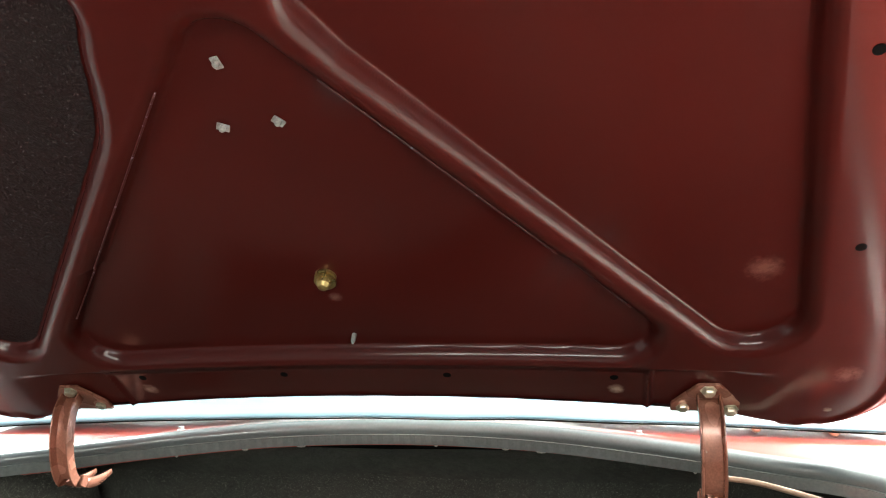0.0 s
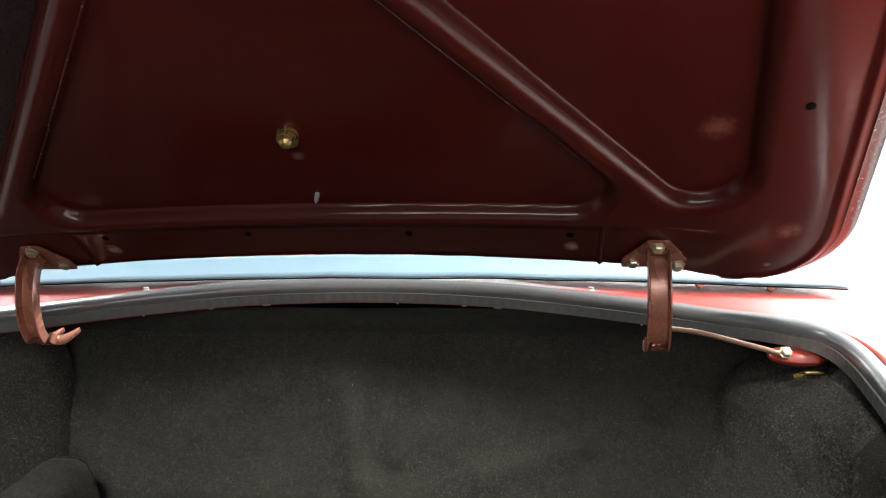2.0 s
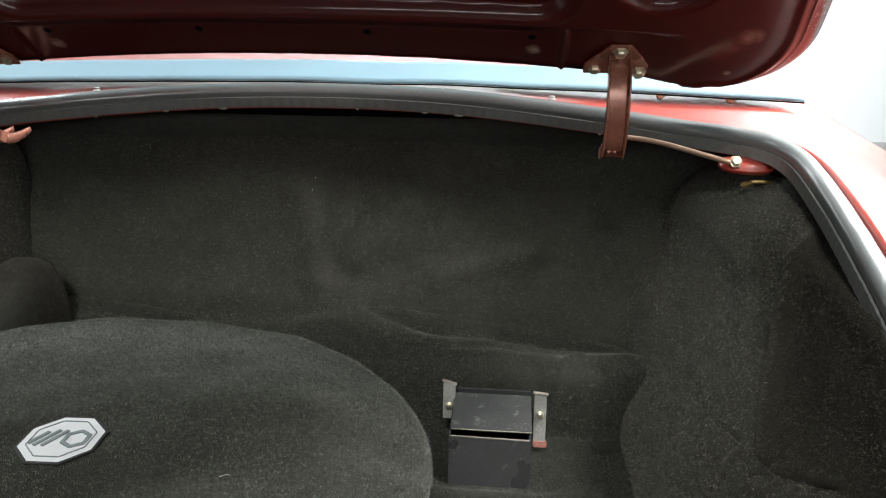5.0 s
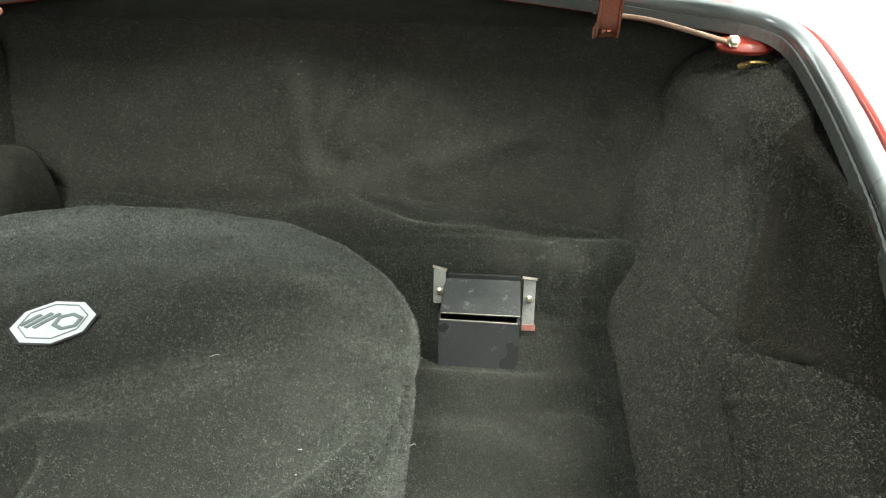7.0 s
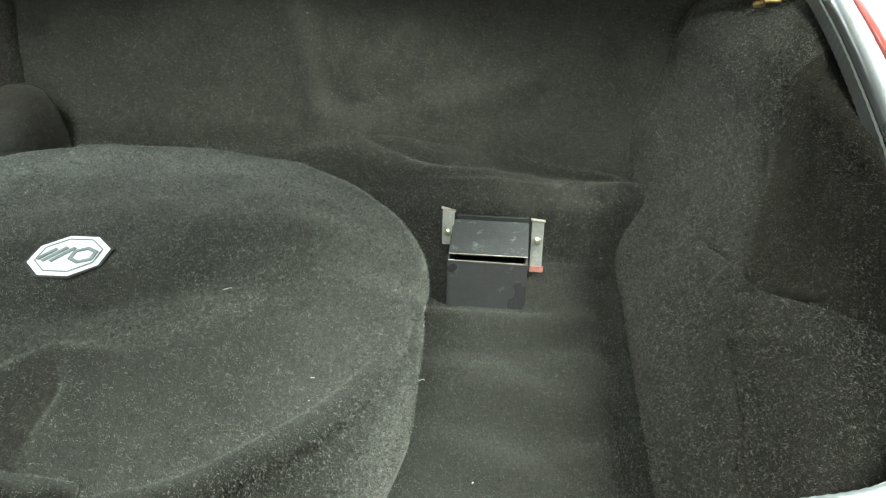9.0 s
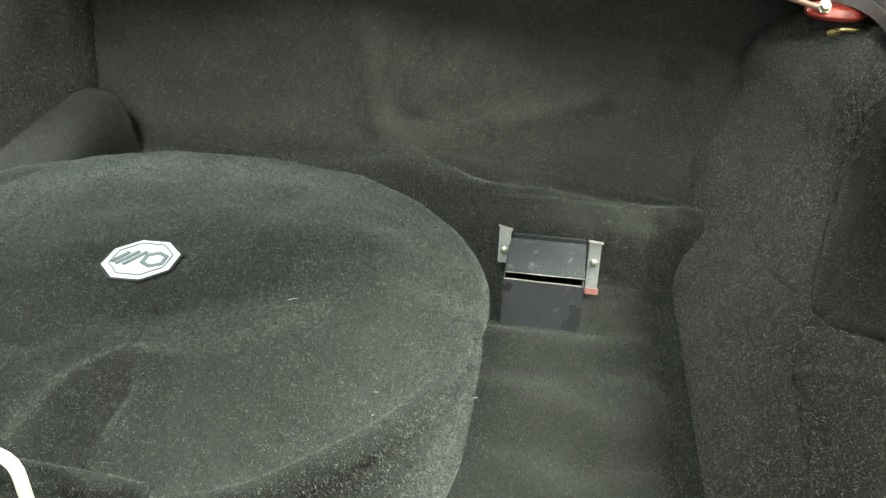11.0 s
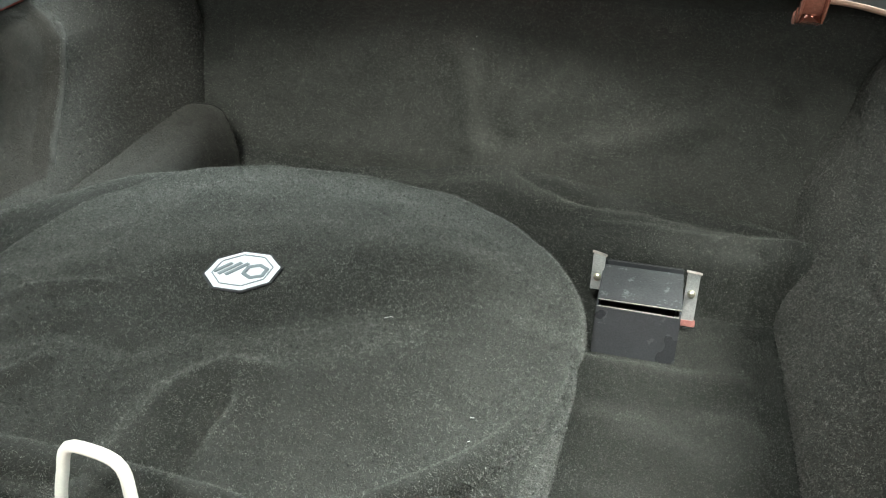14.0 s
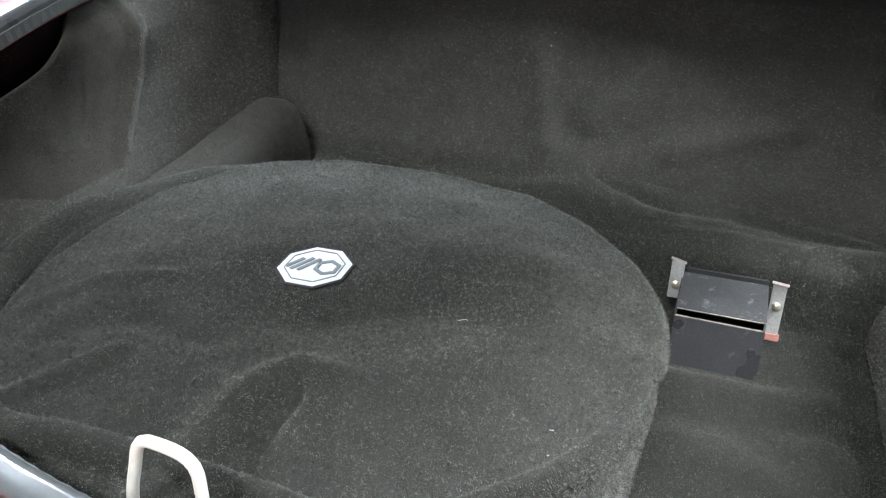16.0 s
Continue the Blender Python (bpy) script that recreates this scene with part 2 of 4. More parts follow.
EDGE = material("bare_steel_edge", (0.72, 0.68, 0.62), 0.35, metal=0.8, dark=0.6, big=60, fine=600, amount=0.5, bump=0.2)
BRASS = material("brass_plated_steel", (0.55, 0.4, 0.16), 0.3, metal=0.9, dark=0.6, big=80, fine=900, amount=0.5, bump=0.2)
STEEL = material("dull_zinc_steel", (0.50, 0.51, 0.49), 0.38, metal=0.45, dark=0.55, big=60, fine=800, amount=0.5, bump=0.2)
BLACKMETAL = material("black_painted_sheet_steel", (0.040, 0.042, 0.045), 0.30, dark=0.6, big=35, fine=500, amount=0.5, bump=0.25, depth=0.0008, coat=0.35, coat_rough=0.3, spots=((0.075, 0.078, 0.08), 80, 0.62))
SCUFFED = material("scuffed_black_sheet_steel", (0.048, 0.051, 0.053), 0.38, dark=0.5, big=40, fine=420, amount=0.6, bump=0.3, depth=0.0008, coat=0.3, coat_rough=0.3, spots=((0.14, 0.145, 0.15), 60, 0.60))
BLUEVINYL = material("pale_blue_vinyl", (0.15, 0.255, 0.315), 0.6, dark=0.9, big=8, fine=900, amount=0.2, bump=0.1)
WHITEPAINT = material("yellowed_white_enamel", (0.78, 0.75, 0.66), 0.35, dark=0.85, big=50, fine=700, amount=0.3, bump=0.1, spots=((0.4, 0.3, 0.15), 90, 0.72))
BADGEWHITE = material("white_stitched_badge", (0.72, 0.74, 0.77), 0.7, dark=0.9, big=60, fine=1500, amount=0.4, bump=0.4)
BADGEGREY = material("grey_blue_badge_thread", (0.20, 0.24, 0.255), 0.7, dark=0.85, big=60, fine=1500, amount=0.4, bump=0.4)
BADGEDARK = material("dark_badge_thread", (0.03, 0.03, 0.032), 0.8, dark=0.7, big=60, fine=1500, amount=0.4, bump=0.4)
BLACK = material("black_paint_and_shade", (0.004, 0.004, 0.004), 0.9, bump=0)
BLACK.node_tree.nodes["Principled BSDF"].inputs["Specular IOR Level"].default_value = 0.05
REDTIP = material("pink_red_paint_overspray", (0.46, 0.20, 0.17), 0.4, dark=0.7, big=90)
WALLPAINT = material("white_showroom_wall", (0.82, 0.83, 0.84), 0.7, dark=0.96, big=1.2, fine=60, amount=0.3, bump=0.05)
CEILPAINT = material("grey_ceiling_paint", (0.22, 0.225, 0.23), 0.8, dark=0.95, big=1.2, fine=60, amount=0.3, bump=0.05)
SIDEPAINT = material("grey_bounce_cut_wall", (0.12, 0.12, 0.123), 0.7, dark=0.96, big=1.2, fine=60, amount=0.3, bump=0.05)
CONCRETE = material("grey_epoxy_floor", (0.19, 0.187, 0.18), 0.35, dark=0.8, big=1.5, fine=80, amount=0.4, bump=0.1)
LINT = material("white_lint", (0.5, 0.5, 0.48), 0.9, bump=0)


# ---- helpers of this scene ----
def empty(name, label, category, group="", kind=""):
    return tagged(new(name), label, category, group, kind)


def link(name, verts, faces, mat, parent=None, label="", smooth=True):
    me = bpy.data.meshes.new(name)
    me.from_pydata([tuple(v) for v in verts], [], faces)
    me.materials.append(mat)
    bm = bmesh.new()
    bm.from_mesh(me)
    bmesh.ops.recalc_face_normals(bm, faces=bm.faces)
    bm.to_mesh(me)
    bm.free()
    me.update()
    if smooth:
        me.polygons.foreach_set("use_smooth", [True] * len(me.polygons))
    ob = new(name, me)
    ob.parent = parent
    if label:
        ob["label"] = label
    return ob


def part(name, bm, mat, parent, label="", smooth=False):
    me = bpy.data.meshes.new(name)
    bm.to_mesh(me)
    bm.free()
    me.materials.append(mat)
    if smooth:
        me.polygons.foreach_set("use_smooth", [True] * len(me.polygons))
    ob = new(name, me)
    ob.parent = parent
    if label:
        ob["label"] = label
    return ob


def grid_faces(ni, nj, wrap_i=False, wrap_j=False):
    out = []
    for i in range(ni if wrap_i else ni - 1):
        for j in range(nj if wrap_j else nj - 1):
            a, b = i, (i + 1) % ni
            c, d = j, (j + 1) % nj
            out.append((a * nj + c, b * nj + c, b * nj + d, a * nj + d))
    return out


def sheet(name, f, ni, nj, mat, parent=None, label="", thick=0.0, wrap_i=False):
    """A surface f(s, t), s and t from 0 to 1."""
    di = ni if wrap_i else ni - 1
    verts = [f(i / di, j / (nj - 1)) for i in range(ni) for j in range(nj)]
    ob = link(name, verts, grid_faces(ni, nj, wrap_i), mat, parent, label)
    if thick:
        mod = ob.modifiers.new("thickness", "SOLIDIFY")
        mod.thickness, mod.offset = thick, 0
    return ob


def smooth01(a, b, x):
    t = min(1, max(0, (x - a) / (b - a)))
    return t * t * (3 - 2 * t)


def curve_points(points, n, closed=False):
    """n points evenly along a Catmull-Rom curve through the points."""
    pts = [Vector(p) for p in points]
    m = len(pts)
    dense = []
    for i in range(m if closed else m - 1):
        p = [pts[(i + k) % m] if closed else pts[min(m - 1, max(0, i + k))] for k in (-1, 0, 1, 2)]
        for s in range(24):
            t = s / 24
            dense.append(0.5 * ((2 * p[1]) + (p[2] - p[0]) * t + (2 * p[0] - 5 * p[1] + 4 * p[2] - p[3]) * t * t + (3 * p[1] - p[0] - 3 * p[2] + p[3]) * t ** 3))
    dense.append(pts[0] if closed else pts[-1])
    length = [0.0]
    for a, b in zip(dense, dense[1:]):
        length.append(length[-1] + (b - a).length)
    out, k = [], 0
    for i in range(n):
        want = length[-1] * i / (n if closed else n - 1)
        while k < len(dense) - 2 and length[k + 1] < want:
            k += 1
        seg = length[k + 1] - length[k]
        out.append(dense[k].lerp(dense[k + 1], (want - length[k]) / seg if seg else 0))
    return out


def sweep(name, path, section, mat, parent=None, label="", closed=False, up=Vector((0, 0, 1)), smooth=True, scales=None):
    """A closed section (side, up) carried along a path; caps on open ends."""
    n, verts, k = len(path), [], len(section)
    for i, p in enumerate(path):
        a = path[(i - 1) % n] if closed or i else path[0]
        b = path[(i + 1) % n] if closed or i < n - 1 else path[-1]
        d = (b - a).normalized()
        side = d.cross(up).normalized()
        top = side.cross(d).normalized()
        sc = scales[i] if scales else 1
        verts += [p + side * s * sc + top * u * sc for s, u in section]
    faces = grid_faces(n, k, closed, True)
    if not closed:
        faces += [tuple(range(k)), tuple(range((n - 1) * k, n * k))]
    return link(name, verts, faces, mat, parent, label, smooth)


def soft_corners(section, r):
    """A section with each corner cut twice, so that smooth shading keeps its flats flat."""
    out = []
    for k, p in enumerate(section):
        for q in (section[k - 1], section[(k + 1) % len(section)]):
            d = math.hypot(q[0] - p[0], q[1] - p[1])
            out.append((p[0] + (q[0] - p[0]) * r / d, p[1] + (q[1] - p[1]) * r / d))
            if q is section[k - 1]:
                out.append((out[-1][0] * 0.5 + p[0] * 0.5, out[-1][1] * 0.5 + p[1] * 0.5))
    return out


def ring(r, n=12):
    return [(r * math.cos(2 * math.pi * i / n), r * math.sin(2 * math.pi * i / n)) for i in range(n)]


def box_bm(sx, sy, sz, bevel=0.001, m=None):
    bm = bmesh.new()
    bmesh.ops.create_cube(bm, size=1, matrix=Matrix.Diagonal((sx, sy, sz, 1)))
    if bevel:
        bmesh.ops.bevel(bm, geom=bm.edges[:], offset=bevel, segments=2, affect="EDGES")
    if m:
        bmesh.ops.transform(bm, matrix=m, verts=bm.verts)
    return bm


def lathe_bm(profile, n=20, m=None):
    """Turned round z: profile of (radius, height)."""
    bm = bmesh.new()
    rows = [[bm.verts.new((r * math.cos(2 * math.pi * i / n), r * math.sin(2 * math.pi * i / n), h)) for i in range(n)] for r, h in profile]
    for a, b in zip(rows, rows[1:]):
        for i in range(n):
            bm.faces.new((a[i], a[(i + 1) % n], b[(i + 1) % n], b[i]))
    bm.faces.new(rows[0][::-1])
    bm.faces.new(rows[-1])
    if m:
        bmesh.ops.transform(bm, matrix=m, verts=bm.verts)
    return bm


def prism_bm(outline, h, bevel=0.0, m=None):
    """A flat outline (x, y) raised to height h."""
    bm = bmesh.new()
    lower = [bm.verts.new((x, y, 0)) for x, y in outline]
    upper = [bm.verts.new((x, y, h)) for x, y in outline]
    n = len(outline)
    bm.faces.new(lower[::-1])
    bm.faces.new(upper)
    for i in range(n):
        bm.faces.new((lower[i], lower[(i + 1) % n], upper[(i + 1) % n], upper[i]))
    bmesh.ops.recalc_face_normals(bm, faces=bm.faces)
    if bevel:
        bmesh.ops.bevel(bm, geom=bm.edges[:], offset=bevel, segments=2, affect="EDGES")
    if m:
        bmesh.ops.transform(bm, matrix=m, verts=bm.verts)
    return bm


def rough(x, y, z=0.0, scale=8.0):
    return noise.noise((x * scale, y * scale, z * scale))


def nap(owner, mat, density, inside, sign=1, skin_=0.0, keep=None, length=0.0021):
    """The cut pile of a carpet: short fibres all over a sheet, on the side that faces a point inside the boot (sign 1) or away from it."""
    me = owner.data
    me.calc_loop_triangles()
    nv, nt = len(me.vertices), len(me.loop_triangles)
    co, tri = np.empty(nv * 3), np.empty(nt * 3, dtype=np.int32)
    me.vertices.foreach_get("co", co)
    me.loop_triangles.foreach_get("vertices", tri)
    a, b, c = (co.reshape(-1, 3)[tri.reshape(-1, 3)[:, k]] for k in range(3))
    if keep:
        mask = keep((a + b + c) / 3)
        a, b, c = a[mask], b[mask], c[mask]
    n = np.cross(b - a, c - a)
    size = np.linalg.norm(n, axis=1)
    rng_ = np.random.default_rng(len(size))
    pick = rng_.choice(len(size), int(density * size.sum() / 2), p=size / size.sum())
    u, v = rng_.random(len(pick)), rng_.random(len(pick))
    over = u + v > 1
    u[over], v[over] = 1 - u[over], 1 - v[over]
    a, b, c, n = a[pick], b[pick], c[pick], (n / np.maximum(size, 1e-12)[:, None])[pick]
    p = a + (b - a) * u[:, None] + (c - a) * v[:, None]
    n *= np.sign(((np.array(inside) - p) * n).sum(axis=1) * sign)[:, None]
    # fibres of one tuft lean the same way
    cell = np.floor(p / 0.0032).astype(np.int64)
    key = (cell[:, 0] * 73856093 ^ cell[:, 1] * 19349663 ^ cell[:, 2] * 83492791) % 4093
    way = n + 0.55 * rng_.normal(size=n.shape) + 0.60 * rng_.normal(size=(4093, 3))[key]
    way -= n * np.minimum(0, (way * n).sum(axis=1) - 0.35)[:, None]
    way /= np.linalg.norm(way, axis=1)[:, None]
    side = np.cross(way, rng_.normal(size=n.shape))
    side /= np.maximum(1e-9, np.linalg.norm(side, axis=1))[:, None]
    size = length * (0.6 + 0.8 * rng_.random(len(pick)))[:, None]
    root = p + n * (skin_ - 0.0003)
    verts = np.stack([root - side * 0.00030, root + side * 0.00030, root + way * size], axis=1).reshape(-1, 3)
    data = bpy.data.meshes.new("nap")
    k = len(pick)
    data.vertices.add(3 * k)
    data.vertices.foreach_set("co", verts.ravel())
    data.loops.add(3 * k)
    data.loops.foreach_set("vertex_index", np.arange(3 * k, dtype=np.int32))
    data.polygons.add(k)
    data.polygons.foreach_set("loop_start", np.arange(0, 3 * k, 3, dtype=np.int32))
    data.update(calc_edges=True)
    data.materials.append(mat)
    ob = new("nap", data)
    ob.parent = owner if owner.parent is None or owner.parent.parent is None else owner.parent
    return tagged(ob, kind="stuff")


INSIDE = (0.0, 0.35, 1.2)


# ---- showroom ----
def slab(name, x0, x1, y0, y1, z0, z1, mat, label):
    ob = part(name, box_bm(x1 - x0, y1 - y0, z1 - z0, 0, pose((x0 + x1) / 2, (y0 + y1) / 2, (z0 + z1) / 2)), mat, None)
    return tagged(ob, label, name.split("_")[0], kind="structure")


# Only the north wall shows; the rest is added, toned to steer bounce.
slab("floor", -7.2, 7.2, -3.7, 6.2, -0.2, 0.0, CONCRETE, "unseen floor added, its grey set for bounce onto the lid")
slab("wall_north", -7.0, 7.0, 6.0, 6.2, 0.0, 3.2, WALLPAINT, "plain white showroom wall")
slab("wall_south", -7.0, 7.0, -3.7, -3.5, 0.0, 3.2, SIDEPAINT, "unseen wall added, dark grey to cut reflections in the lid")
slab("wall_east", 7.0, 7.2, -3.7, 6.2, 0.0, 3.2, WALLPAINT, "plain white showroom wall")
slab("wall_west", -7.2, -7.0, -3.7, 6.2, 0.0, 3.2, WALLPAINT, "plain white showroom wall")
slab("ceiling", -7.2, 7.2, -3.7, 6.2, 3.2, 3.4, CEILPAINT, "unseen ceiling added, grey to cut bounce light")

# ---- boot opening: one loop on a plane that falls to the rear ----
HALF = [(0.0, 0.985), (0.12, 0.980), (0.225, 0.966), (0.353, 0.938), (0.446, 0.911), (0.507, 0.890), (0.546, 0.857), (0.560, 0.797),
        (0.554, 0.697), (0.545, 0.585), (0.537, 0.480), (0.524, 0.395), (0.505, 0.305), (0.474, 0.258), (0.40, 0.237), (0.3, 0.223), (0.2, 0.206), (0.1, 0.189)]
LOOP = HALF + [(0.0, 0.182)] + [(-x, y) for x, y in HALF[:0:-1]]


def plane_z(y):
    """Height of the opening's edge: it falls to the rear and is crowned between."""
    return 0.69 + 0.257 * (y - 0.2) + 0.033 * max(0, 1 - ((y - 0.56) / 0.34) ** 2) ** 1.3


OPEN = curve_points([(x, y, plane_z(y) + 0.007 * max(0, 1 - (x / 0.42) ** 2) * smooth01(0.7, 0.95, y)) for x, y in LOOP], 220, True)
NORM = Vector((0, -0.257, 1)).normalized()


def outward(i):
    d = (OPEN[(i + 1) % 220] - OPEN[i - 1]).normalized()
    return NORM.cross(d).normalized() if NORM.cross(d).dot(OPEN[i] - Vector((0, 0.58, 0.79))) > 0 else -NORM.cross(d).normalized()


OUT = [outward(i) for i in range(220)]

car = empty("car_body", "maroon painted rear body of a classic roadster", "car body")


def skin(x, y):
    """Height of the painted body round the opening."""
    z = plane_z(min(y, 0.96)) + 0.005 + 0.08 * max(0, y - 0.96) + 0.008 * max(0, 1 - (x / 0.4) ** 2) * smooth01(0.8, 0.95, y)
    z -= 0.20 * max(0, abs(x) - 0.59) + 1.25 * max(0, abs(x) - 0.585) ** 2
    return z


def body_row(i, t):
    p, o = OPEN[i % 220], OUT[i % 220]
    # gutter wall, channel beside the seal, rolled edge and panel out to the body's edge
    if t < 0.08:
        return p + o * 0.003 - NORM * (0.024 - 0.012 * t / 0.08)
    if t < 0.2:
        u, w = ((0.003, -0.012), (0.0115, -0.013), (0.0140, -0.010), (0.0150, -0.001), (0.0165, 0.0028), (0.0195, 0.0042))[min(5, int((t - 0.08) / 0.12 * 6))]
        return p + o * u + NORM * w
    k = (t - 0.2) / 0.8
    a = p + o * 0.0195 + NORM * 0.0042
    dx, dy = a.x / 0.77, (a.y - 0.93) / 0.82
    k8 = (abs(dx) ** 6 + abs(dy) ** 6) ** (1 / 6)
    far = Vector((0.77 * dx / k8, 0.93 + 0.82 * dy / k8, 0))
    q = a.lerp(Vector((far.x, far.y, a.z)), k)
    w = smooth01(0, 0.10, k)
    q.z = a.z * (1 - w) + skin(q.x, q.y) * w
    return q


sheet("rear_deck", lambda s, t: body_row(round(s * 220), t), 220, 62, PAINT, car, wrap_i=True)


def shell(s, t):
    """Sides, tail and front edge, from the deck's rim down to the sill."""
    p = body_row(round(s * 220), 1.0)
    bulge = 0.05 * math.sin(min(1, t * 1.4) * math.pi)
    c = Vector((p.x, p.y - 0.6, 0))
    c = c.normalized() if c.length else c
    return Vector((p.x, p.y, p.z + (0.28 - p.z) * t)) + c * bulge


sheet("lower_body", shell, 220, 14, PAINT, car, wrap_i=True)
sheet("boot_underside", lambda s, t: Vector(((s - 0.5) * 1.4, 0.15 + t * 1.4, 0.465)), 8, 8, BLACK, car, "black painted boot floor pressing")
def along(table, z):
    """Smooth curve through a table of (z, x)."""
    k = max(i for i in range(len(table) - 1) if z >= table[i][0] or i == 0)
    p = [table[min(len(table) - 1, max(0, k + d))] for d in (-1, 0, 1, 2)]
    h = p[2][0] - p[1][0]
    a = (p[2][1] - p[0][1]) / max(1e-6, p[2][0] - p[0][0]) * h
    b = (p[3][1] - p[1][1]) / max(1e-6, p[3][0] - p[1][0]) * h
    t = (z - p[1][0]) / h
    return (2 * t ** 3 - 3 * t * t + 1) * p[1][1] + (t ** 3 - 2 * t * t + t) * a + (3 * t * t - 2 * t ** 3) * p[2][1] + (t ** 3 - t * t) * b


# painted inner panels behind the carpets, turned in to the gutter at the top
EDGE_X = sorted((y, x) for x, y in HALF if 0.25 < y < 0.87)


def wing_f(sx, s, t):
    y = 0.24 + s * 0.66
    x = 0.60 + (along(EDGE_X, y) + 0.0045 - 0.60) * smooth01(0.72, 1.0, t)
    return Vector((sx * x, y, 0.46 + t * (plane_z(y) - 0.02 - 0.46)))


# The dark underseal colour stands in for shade on these maroon panels.
for sx in (-1, 1):
    sheet("inner_wing", lambda s, t: wing_f(sx, s, t), 30, 12, UNDERSEAL, car)
# Black sheet put in so the gap above the carpet reads as shade.
sheet("front_bulkhead", lambda s, t: Vector(((s - 0.5) * 1.1, 1.14, 0.46 + t * 0.42)), 8, 6, BLACK, car)

# rubber seal on the lip
SEALSEC = [(-0.009, -0.013), (-0.003, -0.015), (0.007, -0.013), (0.010, -0.006), (0.0085, -0.002), (0.010, 0.002), (0.009, 0.009), (0.003, 0.013), (-0.001, 0.0115), (-0.004, 0.013), (-0.009, 0.009), (-0.011, 0.003), (-0.0072, 0.0), (-0.011, -0.004)]
seal_path = [OPEN[i] - OUT[i] * 0.002 - NORM * (0.001 + 0.0006 * rough(OPEN[i].x, OPEN[i].y, 3, 30)) for i in range(220)]
strip_seal = empty("weatherstrip", "grey black ribbed rubber seal round the boot opening", "weatherstrip")
sweep("rubber_bulb", curve_points(seal_path, 1000, True), SEALSEC, RUBBER, strip_seal, closed=True, up=NORM, scales=[1.0 + 0.035 * (i % 2) for i in range(1000)])
skirt_path = curve_points([OPEN[i] - OUT[i] * 0.0128 - NORM * 0.0070 for i in range(220)], 460, True)
skirt_path = [p + (Vector((0, 0.58, p.z)) - p).normalized() * 0.0006 * (i % 2) for i, p in enumerate(skirt_path)]
sweep("ribbed_flange", skirt_path, [(-0.0012, -0.0085), (0.0012, -0.0085), (0.0012, 0.005), (-0.0012, 0.005)], FLANGE, strip_seal, "ribbed inner face of the seal", closed=True, up=NORM, smooth=False)

# pale strip across the deck ahead of the opening
strip = empty("hood_cover_edge", "pale blue vinyl cover edge lying on the rear deck", "vinyl strip")


def strip_f(s, t):
    x = -0.615 + 1.23 * s
    taper = min(1, (1 - s) / 0.05) ** 0.6 if s > 0.95 else 1
    y = 1.0 - 0.08 * x * x
    return Vector((x, y + 0.12 * t * taper, 0.913 - 0.03 * x * x + 0.0155 * t * taper + 0.0012 * rough(x, 0, 1, 9)))


sheet("vinyl_band", strip_f, 60, 8, BLUEVINYL, strip, thick=0.004)
# Black line added for the shade beneath the vinyl's edge.
sweep("edge_shade_line", [strip_f(k / 59, 0) - Vector((0, 0.001, 0.003)) for k in range(60)], ring(0.0010, 8), BLACK, strip, "dark line added for the shade under the lower edge")
for k, t in ((0.045, 0.45), (0.86, 0.05), (0.93, 0.05)):
    part("fastener", lathe_bm([(0.006, -0.003), (0.006, 0.002), (0.004, 0.004)], 12, Matrix.Translation(strip_f(k, t) - Vector((0, 0.002, 0.004 if t < 0.2 else 0))) @ pose(0, 0, 0, 70)), RODMETAL, strip, "small tarnished fastener")

# ---- boot lid ----
SLOPE = radians(38)
lid = empty("boot_hatch", "raised maroon boot lid with a pressed inner frame on gooseneck hinges", "boot lid")
LIDM = Matrix.Translation((0, 0.815, 0.972)) @ Matrix(((1, 0, 0, 0), (0, -math.cos(SLOPE), math.sin(SLOPE), 0), (0, math.sin(SLOPE), math.cos(SLOPE), 0), (0, 0, 0, 1)))
LENGTH = 0.70


def seg_distance(px, py, poly):
    """Signed distance to a polygon, minus inside."""
    best, inside = 9.0, False
    n = len(poly)
    for i in range(n):
        ax, ay = poly[i]
        bx, by = poly[(i + 1) % n]
        dx, dy = bx - ax, by - ay
        t = min(1, max(0, ((px - ax) * dx + (py - ay) * dy) / (dx * dx + dy * dy)))
        best = min(best, math.hypot(px - ax - t * dx, py - ay - t * dy))
        if (ay > py) != (by > py) and px < dx * (py - ay) / dy + ax:
            inside = not inside
    return -best if inside else best


DEPTH = 0.0183
CENTRE = [(-0.270, 0.080), (0.270, 0.080), (0.0, 0.411)]
SIDE = [(0.396, 0.106), (0.356, 0.391), (0.333, 0.54), (0.160, 0.55), (0.106, 0.495), (0.101, 0.468), (0.121, 0.437)]


def bay_wall(d):
    """Depth of a bay at a distance d outside its foot: sharp foot, steep web, broad roll at the frame."""
    if d <= 0:
        return DEPTH
    if d >= 0.018:
        return 0.0
    if d < 0.0018:
        return DEPTH - 0.0036 * (d / 0.0018) ** 2
    if d < 0.0045:
        return DEPTH - 0.0036 - 0.0066 * (d - 0.0018) / 0.0027
    k = (0.018 - d) / 0.0135
    return 0.0081 * k * k


def front_edge(u):
    return -0.037 - 0.21 * u * u


def half_width(v):
    return 0.580 - 0.16 * v


def side_u(u, v):
    """Distance from the middle for the side bays; the left one ends a little further out."""
    return u if u > 0 else -u - 0.036 * smooth01(0.34, 0.45, v)


